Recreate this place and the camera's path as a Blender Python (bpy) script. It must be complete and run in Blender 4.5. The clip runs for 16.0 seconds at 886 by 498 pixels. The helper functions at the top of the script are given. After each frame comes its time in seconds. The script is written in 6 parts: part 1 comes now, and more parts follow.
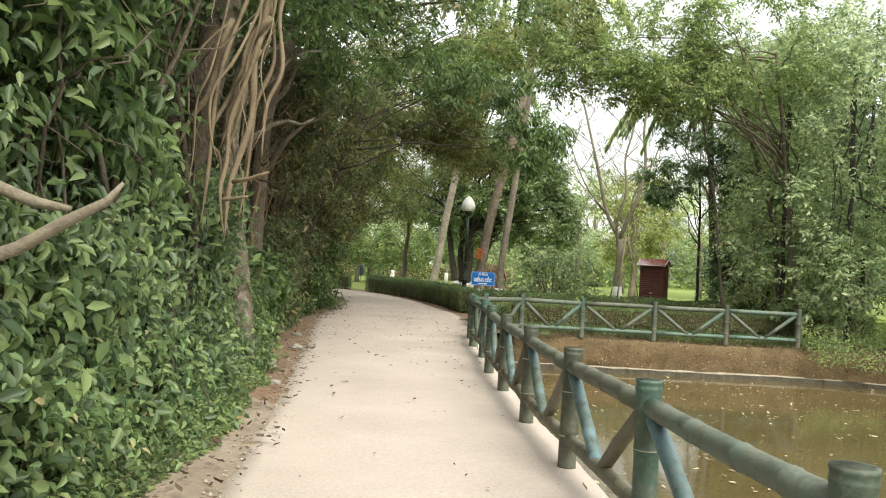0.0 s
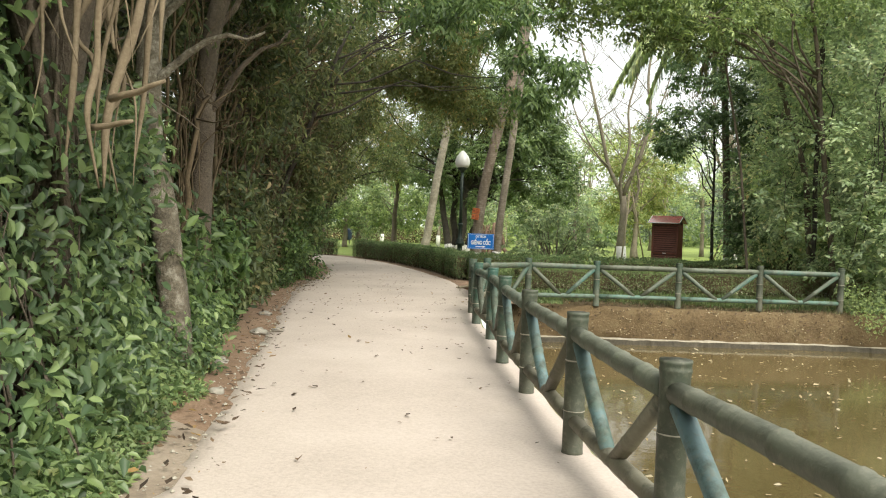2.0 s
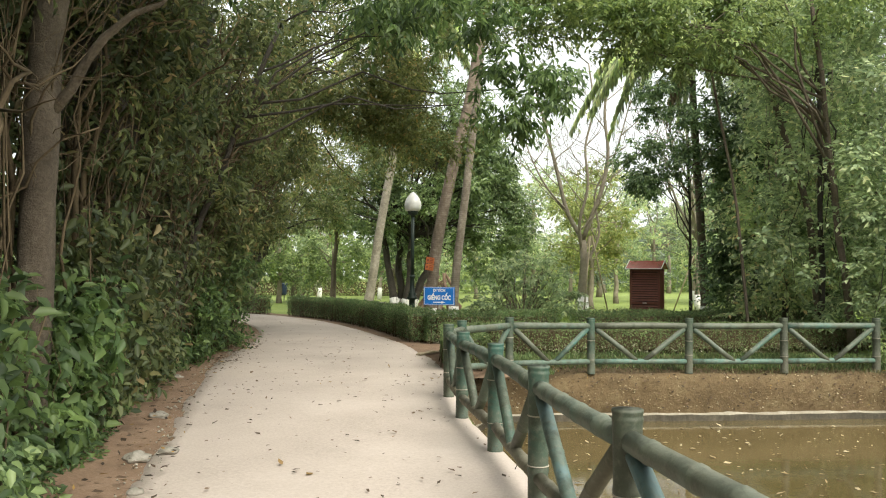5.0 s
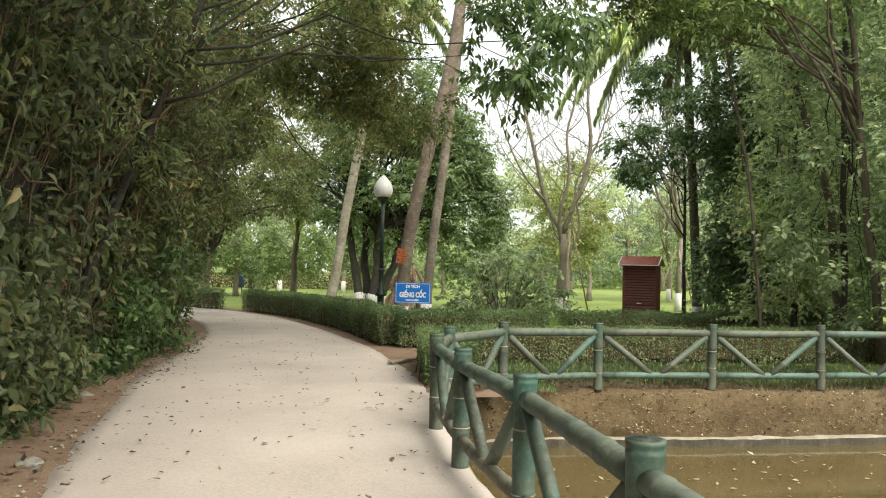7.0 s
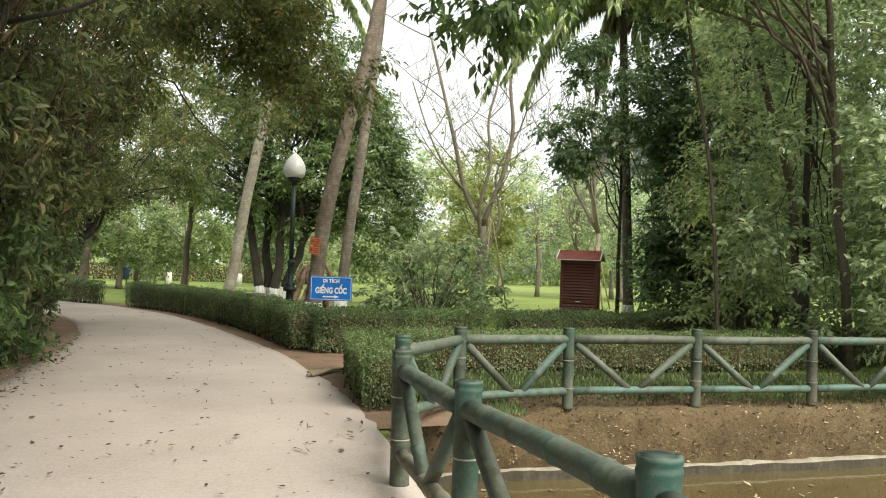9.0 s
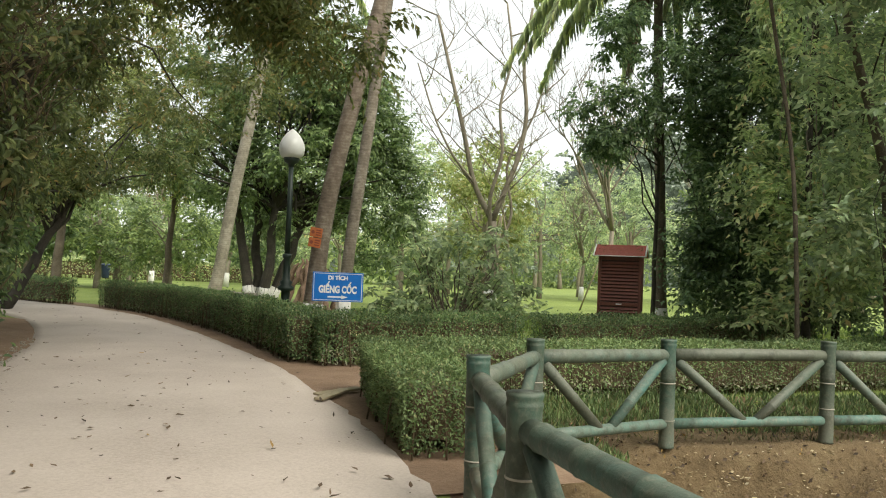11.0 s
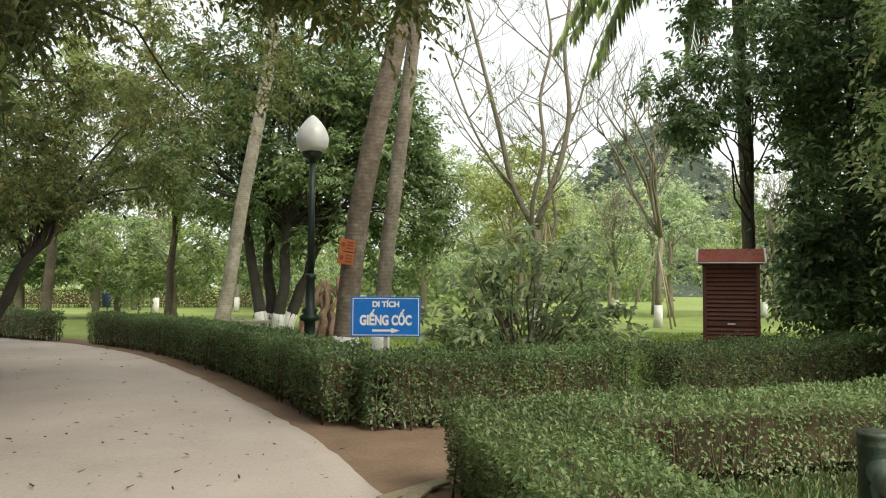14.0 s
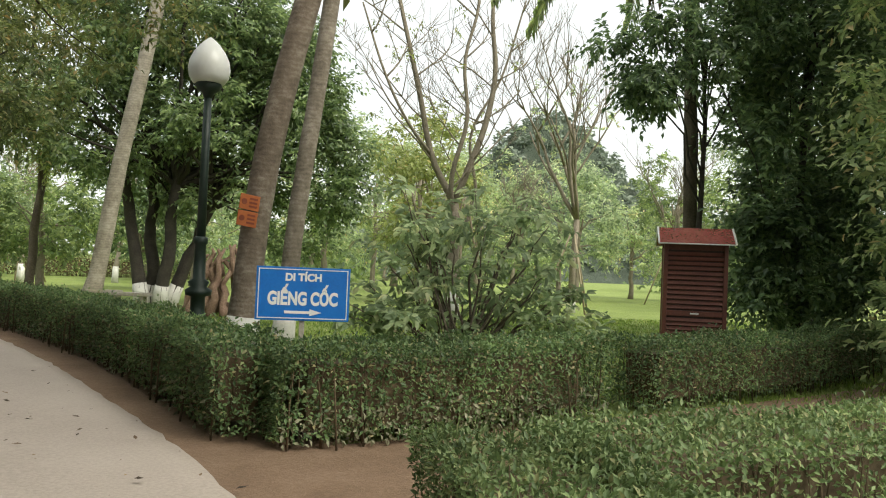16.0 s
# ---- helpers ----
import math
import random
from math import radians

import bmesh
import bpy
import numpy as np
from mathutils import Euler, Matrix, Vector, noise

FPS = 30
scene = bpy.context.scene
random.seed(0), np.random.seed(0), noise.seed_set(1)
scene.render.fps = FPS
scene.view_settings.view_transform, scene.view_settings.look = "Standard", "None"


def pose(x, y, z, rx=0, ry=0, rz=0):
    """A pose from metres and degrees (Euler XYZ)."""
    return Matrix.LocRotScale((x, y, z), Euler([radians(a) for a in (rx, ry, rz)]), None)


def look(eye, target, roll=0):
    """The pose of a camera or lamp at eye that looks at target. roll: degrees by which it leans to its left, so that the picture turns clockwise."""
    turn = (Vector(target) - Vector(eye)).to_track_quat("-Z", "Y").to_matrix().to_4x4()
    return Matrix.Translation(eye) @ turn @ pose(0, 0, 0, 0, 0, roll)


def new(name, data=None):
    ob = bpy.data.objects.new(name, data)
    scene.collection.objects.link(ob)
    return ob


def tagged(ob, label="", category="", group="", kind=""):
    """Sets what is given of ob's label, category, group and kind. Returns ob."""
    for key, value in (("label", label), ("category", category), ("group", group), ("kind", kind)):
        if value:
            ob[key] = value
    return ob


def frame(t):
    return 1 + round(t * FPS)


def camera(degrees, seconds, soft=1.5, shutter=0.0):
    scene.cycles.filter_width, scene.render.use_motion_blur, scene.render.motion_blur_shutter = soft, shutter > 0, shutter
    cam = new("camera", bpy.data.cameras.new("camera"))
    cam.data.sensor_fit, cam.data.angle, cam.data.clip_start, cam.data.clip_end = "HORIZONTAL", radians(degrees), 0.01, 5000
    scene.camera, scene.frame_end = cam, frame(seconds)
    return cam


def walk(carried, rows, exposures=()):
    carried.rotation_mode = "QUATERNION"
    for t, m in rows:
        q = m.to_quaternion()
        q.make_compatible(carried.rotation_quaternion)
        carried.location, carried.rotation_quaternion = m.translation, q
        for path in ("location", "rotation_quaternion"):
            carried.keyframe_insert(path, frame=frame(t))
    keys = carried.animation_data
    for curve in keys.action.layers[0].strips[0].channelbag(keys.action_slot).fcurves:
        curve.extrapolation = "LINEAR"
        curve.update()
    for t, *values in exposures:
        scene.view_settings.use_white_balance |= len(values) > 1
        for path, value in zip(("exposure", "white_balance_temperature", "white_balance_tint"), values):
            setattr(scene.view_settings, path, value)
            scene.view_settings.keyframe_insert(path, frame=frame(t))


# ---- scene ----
cam = camera(58.3, 16.0, soft=1.1)
PATH = [
    (0, (0.982, -0.104, 1.487), (0.835, 1.89, 1.527), 3.2),
    (0.5, (0.92, 0.495, 1.471), (0.793, 2.491, 1.475), 2.7),
    (1, (0.85, 1.103, 1.455), (0.724, 3.099, 1.425), 3.1),
    (1.5, (0.744, 1.631, 1.479), (0.632, 3.628, 1.429), 2.9),
    (2, (0.719, 2.424, 1.466), (0.6, 4.419, 1.413), 2.0),
    (2.5, (0.639, 3.026, 1.424), (0.536, 5.022, 1.361), 2.2),
    (3, (0.542, 3.564, 1.445), (0.491, 5.562, 1.374), 2.4),
    (3.5, (0.468, 4.183, 1.469), (0.438, 6.183, 1.438), 1.8),
    (4, (0.347, 4.676, 1.516), (0.367, 6.675, 1.562), 0.4),
    (4.2, (0.305, 4.887, 1.516), (0.334, 6.886, 1.586), 0.3),
    (6.3, (0.023, 7.503, 1.568), (0.086, 9.501, 1.646), 1.2),
    (6.5, (0.028, 7.705, 1.562), (0.11, 9.702, 1.638), 1.5),
    (7, (-0.046, 8.343, 1.547), (0.082, 10.338, 1.609), 1.3),
    (7.5, (-0.143, 8.86, 1.525), (0.051, 10.85, 1.566), 1.8),
    (8, (-0.202, 9.46, 1.548), (0.099, 11.437, 1.595), 2.1),
    (8.5, (-0.297, 10.104, 1.515), (0.051, 12.072, 1.583), 2.4),
    (9, (-0.399, 10.74, 1.511), (-0.015, 12.702, 1.566), 2.0),
    (9.2, (-0.403, 10.991, 1.5), (0.002, 12.949, 1.545), 2.0),
    (11.3, (-0.555, 13.685, 1.389), (-0.142, 15.641, 1.45), 2.3),
    (11.5, (-0.528, 13.901, 1.402), (-0.156, 15.866, 1.451), 2.0),
    (12, (-0.569, 14.549, 1.394), (-0.245, 16.522, 1.447), 1.7),
    (12.5, (-0.64, 15.025, 1.421), (-0.286, 16.992, 1.484), 1.2),
    (13, (-0.66, 15.656, 1.395), (-0.258, 17.614, 1.463), 0.9),
    (13.5, (-0.691, 16.24, 1.38), (-0.292, 18.199, 1.461), 1.1),
    (14, (-0.695, 16.797, 1.424), (-0.305, 18.756, 1.525), 0.4),
    (14.5, (-0.628, 17.345, 1.404), (-0.236, 19.304, 1.496), 1.4),
    (15, (-0.664, 17.833, 1.411), (-0.15, 19.764, 1.502), 2.1),
    (15.5, (-0.633, 18.362, 1.385), (-0.052, 20.274, 1.468), 2.0),
    (16, (-0.638, 18.986, 1.355), (0.008, 20.878, 1.41), 2.4),
]
walk(cam, [(t, look(eye, target, roll)) for t, eye, target, roll in PATH],
     [(0, 1.05, 6700, 6), (4, 1.04, 6700, 6), (7.5, 1.02, 6700, 6), (9, 0.94, 6700, 6), (16, 0.77, 6700, 6)])

# ---- light ----
world = bpy.data.worlds.new("world")
scene.world = world
world.use_nodes = True
wn, wl = world.node_tree.nodes, world.node_tree.links
wn.clear()
sky = wn.new("ShaderNodeTexSky")
sky.sky_type = "NISHITA"
sky.sun_disc = False
sky.sun_elevation, sky.sun_rotation = radians(47), radians(147)
sky.air_density, sky.dust_density, sky.ozone_density = 1.0, 4.0, 1.0
# thin cloud: the blue of the sky is veiled with white
veil = wn.new("ShaderNodeMix")
veil.data_type = "RGBA"
veil.inputs["Factor"].default_value = 0.82
back = wn.new("ShaderNodeBackground")
back.inputs["Strength"].default_value = 0.15
wout = wn.new("ShaderNodeOutputWorld")
wl.new(sky.outputs[0], veil.inputs["A"])
veil.inputs["B"].default_value = (4.9, 5.0, 5.0, 1)
wl.new(veil.outputs["Result"], back.inputs["Color"])
wl.new(back.outputs[0], wout.inputs[0])

sun = new("sun", bpy.data.lights.new("sun", "SUN"))
sun.data.energy, sun.data.angle, sun.data.color = 2.3, radians(40), (1.0, 0.96, 0.88)
sun.matrix_world = look((4.5, -7, 9), (0, 0, 0))


# ---- materials ----
def nodes(name):
    m = bpy.data.materials.new(name)
    m.use_nodes = True
    t = m.node_tree
    return m, t.nodes, t.links, t.nodes["Principled BSDF"]


def ramp(n, stops):
    r = n.new("ShaderNodeValToRGB")
    e = r.color_ramp.elements
    while len(e) < len(stops):
        e.new(0.5)
    for el, (p, c) in zip(e, stops):
        el.position, el.color = p, (*c, 1)
    return r


def noise_tex(n, l, scale, detail=5, rough=0.6, coord="Object"):
    c = n.new("ShaderNodeTexCoord")
    t = n.new("ShaderNodeTexNoise")
    t.inputs["Scale"].default_value = scale
    t.inputs["Detail"].default_value = detail
    t.inputs["Roughness"].default_value = rough
    l.new(c.outputs[coord], t.inputs["Vector"])
    return t


def surface(name, dark, mid, light, big=1.2, fine=40.0, rough=0.8, bump=0.3, depth=0.01, metal=0.0, contrast=0.5):
    """A rough natural surface, stained at one scale and grained at another."""
    m, n, l, p = nodes(name)
    a, b = noise_tex(n, l, big), noise_tex(n, l, fine, 6, 0.7)
    mix = n.new("ShaderNodeMix")
    mix.inputs["Factor"].default_value = contrast
    l.new(a.outputs[0], mix.inputs["A"])
    l.new(b.outputs[0], mix.inputs["B"])
    r = ramp(n, [(0.3, dark), (0.5, mid), (0.7, light)])
    l.new(mix.outputs["Result"], r.inputs[0])
    l.new(r.outputs[0], p.inputs["Base Color"])
    p.inputs["Roughness"].default_value, p.inputs["Metallic"].default_value = rough, metal
    bp = n.new("ShaderNodeBump")
    bp.inputs["Strength"].default_value, bp.inputs["Distance"].default_value = bump, depth
    l.new(b.outputs[0], bp.inputs["Height"])
    l.new(bp.outputs[0], p.inputs["Normal"])
    return m


def leafy(name, dark, mid, light, odd=None, gloss=0.5, through_light=0.4):
    """Leaves: each leaf its own shade, part of the light passes through them."""
    m, n, l, p = nodes(name)
    g = n.new("ShaderNodeNewGeometry")
    stops = [(0.0, dark), (0.45, mid), (0.9, light)]
    if odd:
        stops.append((0.97, odd))
    r = ramp(n, stops)
    l.new(g.outputs["Random Per Island"], r.inputs[0])
    patch = noise_tex(n, l, 0.9, 4, 0.7)
    hue = n.new("ShaderNodeHueSaturation")
    rr = ramp(n, [(0.32, (0.62, 0.62, 0.62)), (0.68, (1.4, 1.4, 1.4))])
    l.new(patch.outputs[0], rr.inputs[0])
    l.new(rr.outputs[0], hue.inputs["Value"])
    l.new(r.outputs[0], hue.inputs["Color"])
    l.new(hue.outputs[0], p.inputs["Base Color"])
    p.inputs["Roughness"].default_value = gloss
    tr = n.new("ShaderNodeBsdfTranslucent")
    # light that comes through a leaf is yellower and stronger than what it throws back
    bright = n.new("ShaderNodeHueSaturation")
    bright.inputs["Hue"].default_value, bright.inputs["Value"].default_value = 0.495, 1.9
    l.new(hue.outputs[0], bright.inputs["Color"])
    l.new(bright.outputs[0], tr.inputs["Color"])
    mx = n.new("ShaderNodeMixShader")
    mx.inputs[0].default_value = through_light
    l.new(p.outputs[0], mx.inputs[1])
    l.new(tr.outputs[0], mx.inputs[2])
    l.new(mx.outputs[0], n["Material Output"].inputs["Surface"])
    return m


M_PATH = surface("sandy_cement", (0.355, 0.300, 0.258), (0.485, 0.414, 0.364), (0.585, 0.512, 0.460), 0.6, 38, 0.9, 0.6, 0.008, contrast=0.55)
M_SOIL = surface("bare_soil", (0.20, 0.155, 0.115), (0.295, 0.235, 0.178), (0.395, 0.330, 0.262), 1.4, 30, 0.95, 0.6, 0.03)
M_SOILR = surface("red_brown_soil", (0.15, 0.095, 0.06), (0.24, 0.155, 0.10), (0.33, 0.23, 0.16), 1.4, 30, 0.95, 0.6, 0.03)
M_BANK = surface("bank_earth", (0.086, 0.059, 0.028), (0.145, 0.099, 0.049), (0.198, 0.151, 0.080), 2.6, 16, 0.95, 0.9, 0.05, contrast=0.38)
M_CONC = surface("old_concrete", (0.24, 0.22, 0.18), (0.38, 0.35, 0.29), (0.50, 0.47, 0.40), 2.0, 35, 0.9, 0.4, 0.01)
M_LAWN = surface("lawn", (0.120, 0.170, 0.035), (0.205, 0.265, 0.058), (0.295, 0.340, 0.095), 0.35, 25, 0.9, 0.8, 0.04)
M_BARK = surface("bark", (0.05, 0.04, 0.03), (0.12, 0.095, 0.07), (0.22, 0.18, 0.14), 3, 30, 0.95, 0.8, 0.03)
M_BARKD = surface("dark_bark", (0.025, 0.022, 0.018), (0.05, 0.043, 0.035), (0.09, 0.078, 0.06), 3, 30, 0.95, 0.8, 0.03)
M_BARKP = surface("pale_bark", (0.12, 0.10, 0.075), (0.22, 0.19, 0.14), (0.32, 0.28, 0.22), 3, 26, 0.95, 0.7, 0.03)
M_MOTTLE = surface("mottled_bark", (0.03, 0.026, 0.018), (0.17, 0.145, 0.105), (0.48, 0.45, 0.37), 7, 38, 0.95, 0.9, 0.03, contrast=0.3)
M_LEDGE = surface("earthy_cement", (0.20, 0.17, 0.125), (0.32, 0.285, 0.22), (0.46, 0.425, 0.35), 2.2, 20, 0.95, 0.5, 0.02)
M_WET = surface("wet_cement", (0.035, 0.030, 0.020), (0.075, 0.064, 0.044), (0.14, 0.12, 0.085), 3, 24, 0.6, 0.5, 0.02)
M_ROOT = surface("root_bark", (0.115, 0.085, 0.052), (0.205, 0.158, 0.102), (0.285, 0.232, 0.16), 4, 40, 0.9, 0.5, 0.01)
M_RUSTBARK = surface("red_brown_bark", (0.10, 0.06, 0.04), (0.21, 0.135, 0.095), (0.33, 0.24, 0.18), 3, 24, 0.95, 0.7, 0.03)
M_LIME = surface("limewash", (0.45, 0.44, 0.40), (0.66, 0.65, 0.61), (0.76, 0.75, 0.72), 5, 30, 0.9, 0.4, 0.01)
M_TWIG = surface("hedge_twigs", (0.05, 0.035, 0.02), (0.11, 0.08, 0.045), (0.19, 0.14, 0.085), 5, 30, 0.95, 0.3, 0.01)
M_BLUE = surface("sign_blue", (0.004, 0.121, 0.468), (0.005, 0.155, 0.559), (0.008, 0.189, 0.624), 6, 60, 0.4, 0.05, 0.002)
M_WHITE = surface("white_paint", (0.70, 0.70, 0.68), (0.78, 0.78, 0.77), (0.84, 0.84, 0.83), 6, 60, 0.5, 0.05, 0.002)
M_GLOBE = surface("milk_glass", (0.70, 0.70, 0.69), (0.76, 0.76, 0.75), (0.80, 0.80, 0.80), 3, 20, 0.3, 0.02, 0.002)
M_POLE = surface("dark_green_iron", (0.008, 0.018, 0.014), (0.015, 0.03, 0.024), (0.03, 0.045, 0.036), 8, 60, 0.5, 0.2, 0.004)
M_WOOD = surface("brown_timber", (0.068, 0.021, 0.015), (0.128, 0.038, 0.024), (0.195, 0.068, 0.042), 3, 40, 0.55, 0.4, 0.005)
M_WOODD = surface("dark_timber", (0.018, 0.008, 0.006), (0.035, 0.014, 0.010), (0.06, 0.025, 0.018), 3, 40, 0.6, 0.4, 0.005)
M_ROOF = surface("red_sheet_metal", (0.20, 0.04, 0.04), (0.30, 0.075, 0.07), (0.38, 0.14, 0.13), 2, 30, 0.14, 0.1, 0.003)
M_ROOF.node_tree.nodes["Principled BSDF"].inputs["IOR"].default_value = 2.3
M_ROOF.node_tree.nodes["Principled BSDF"].inputs["Coat Weight"].default_value = 1.0
M_ORANGE = surface("orange_board", (0.315, 0.072, 0.016), (0.413, 0.108, 0.024), (0.465, 0.144, 0.048), 6, 40, 0.6, 0.1, 0.003)
M_RUST = surface("dark_lettering", (0.16, 0.03, 0.01), (0.2, 0.04, 0.015), (0.25, 0.06, 0.02), 6, 40, 0.6, 0.1, 0.003)
M_BIN = surface("navy_plastic", (0.012, 0.022, 0.05), (0.02, 0.035, 0.075), (0.035, 0.05, 0.1), 4, 30, 0.5, 0.1, 0.004)
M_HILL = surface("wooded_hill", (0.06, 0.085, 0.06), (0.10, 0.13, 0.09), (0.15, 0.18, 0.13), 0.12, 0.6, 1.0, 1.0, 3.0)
M_STAKE = surface("bamboo_stake", (0.18, 0.15, 0.09), (0.30, 0.25, 0.16), (0.42, 0.36, 0.25), 4, 30, 0.7, 0.2, 0.005)
M_STONE = surface("grey_stone", (0.16, 0.145, 0.12), (0.28, 0.26, 0.22), (0.40, 0.37, 0.32), 3, 18, 0.9, 0.6, 0.02)

L_IVY = leafy("ivy_leaves", (0.082, 0.128, 0.053), (0.155, 0.220, 0.090), (0.265, 0.335, 0.145), (0.28, 0.31, 0.13))
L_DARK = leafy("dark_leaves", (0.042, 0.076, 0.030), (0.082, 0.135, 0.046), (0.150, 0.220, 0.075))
L_BAM = leafy("bamboo_leaves", (0.058, 0.080, 0.034), (0.105, 0.130, 0.050), (0.180, 0.200, 0.075), (0.30, 0.235, 0.11))
L_SHORE = leafy("blue_green_leaves", (0.15, 0.205, 0.115), (0.27, 0.345, 0.19), (0.45, 0.515, 0.30), (0.55, 0.56, 0.33))
L_DEEP = leafy("deep_green_leaves", (0.055, 0.095, 0.048), (0.105, 0.165, 0.075), (0.190, 0.260, 0.115), None, 0.4)
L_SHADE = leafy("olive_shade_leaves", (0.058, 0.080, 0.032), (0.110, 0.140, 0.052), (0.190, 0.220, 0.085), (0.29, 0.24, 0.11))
L_EVER = leafy("evergreen_leaves", (0.055, 0.092, 0.045), (0.110, 0.168, 0.072), (0.215, 0.285, 0.115), None, 0.4)
L_GLOSS = leafy("glossy_tree_leaves", (0.075, 0.118, 0.055), (0.142, 0.205, 0.086), (0.265, 0.335, 0.145), None, 0.35)
# darker copy of L_SHADE: the thicket's shade is put into the leaf colour
L_GLOOM = leafy("shaded_brown_green_leaves", (0.040, 0.058, 0.026), (0.078, 0.102, 0.040), (0.145, 0.168, 0.068), (0.22, 0.18, 0.09))
L_MID = leafy("green_leaves", (0.095, 0.142, 0.058), (0.170, 0.235, 0.090), (0.300, 0.360, 0.135))
# pale leaves, lightened further for the haze over distant trees
L_PALE = leafy("pale_leaves", (0.185, 0.255, 0.120), (0.315, 0.395, 0.185), (0.480, 0.530, 0.275), (0.56, 0.46, 0.24))
L_YEL = leafy("yellowing_leaves", (0.125, 0.160, 0.045), (0.215, 0.255, 0.080), (0.330, 0.365, 0.135), (0.37, 0.31, 0.12))
L_HEDGE = leafy("hedge_leaves", (0.060, 0.105, 0.042), (0.110, 0.178, 0.068), (0.185, 0.262, 0.102), (0.31, 0.27, 0.14), 0.5, 0.25)
L_HEDGEP = leafy("hedge_leaves_dusty", (0.082, 0.132, 0.050), (0.130, 0.192, 0.072), (0.195, 0.258, 0.102), (0.26, 0.27, 0.12), 0.6, 0.25)
L_DUST = leafy("dusty_leaves", (0.14, 0.14, 0.08), (0.21, 0.21, 0.13), (0.31, 0.30, 0.21), None, 0.7, 0.2)
# greyed far leaves: distance haze is put into their colour
L_HAZY = leafy("hazy_far_leaves", (0.135, 0.176, 0.135), (0.203, 0.243, 0.189), (0.270, 0.311, 0.243), None, 0.8, 0.2)
L_OLIVE = leafy("olive_leaves", (0.075, 0.094, 0.031), (0.125, 0.150, 0.050), (0.200, 0.213, 0.075), (0.300, 0.213, 0.075))
L_DULL = leafy("dull_grass", (0.09, 0.10, 0.04), (0.15, 0.15, 0.07), (0.23, 0.21, 0.11), None, 0.7, 0.25)
L_GRASS = leafy("grass_blades", (0.115, 0.190, 0.035), (0.195, 0.295, 0.055), (0.300, 0.385, 0.090), (0.40, 0.38, 0.14), 0.6, 0.3)
L_FROND = leafy("palm_leaflets", (0.25, 0.30, 0.18), (0.40, 0.45, 0.28), (0.60, 0.62, 0.41), None, 0.4, 0.7)
L_DEAD = leafy("dead_fronds", (0.13, 0.10, 0.06), (0.22, 0.17, 0.10), (0.32, 0.26, 0.16), None, 0.8, 0.2)
L_DRY = leafy("dry_leaves", (0.03, 0.02, 0.012), (0.08, 0.05, 0.03), (0.18, 0.12, 0.07), (0.32, 0.20, 0.06), 0.8, 0.1)
L_FLOAT = leafy("floating_leaves", (0.22, 0.16, 0.08), (0.36, 0.29, 0.17), (0.52, 0.46, 0.32), None, 0.7, 0.1)


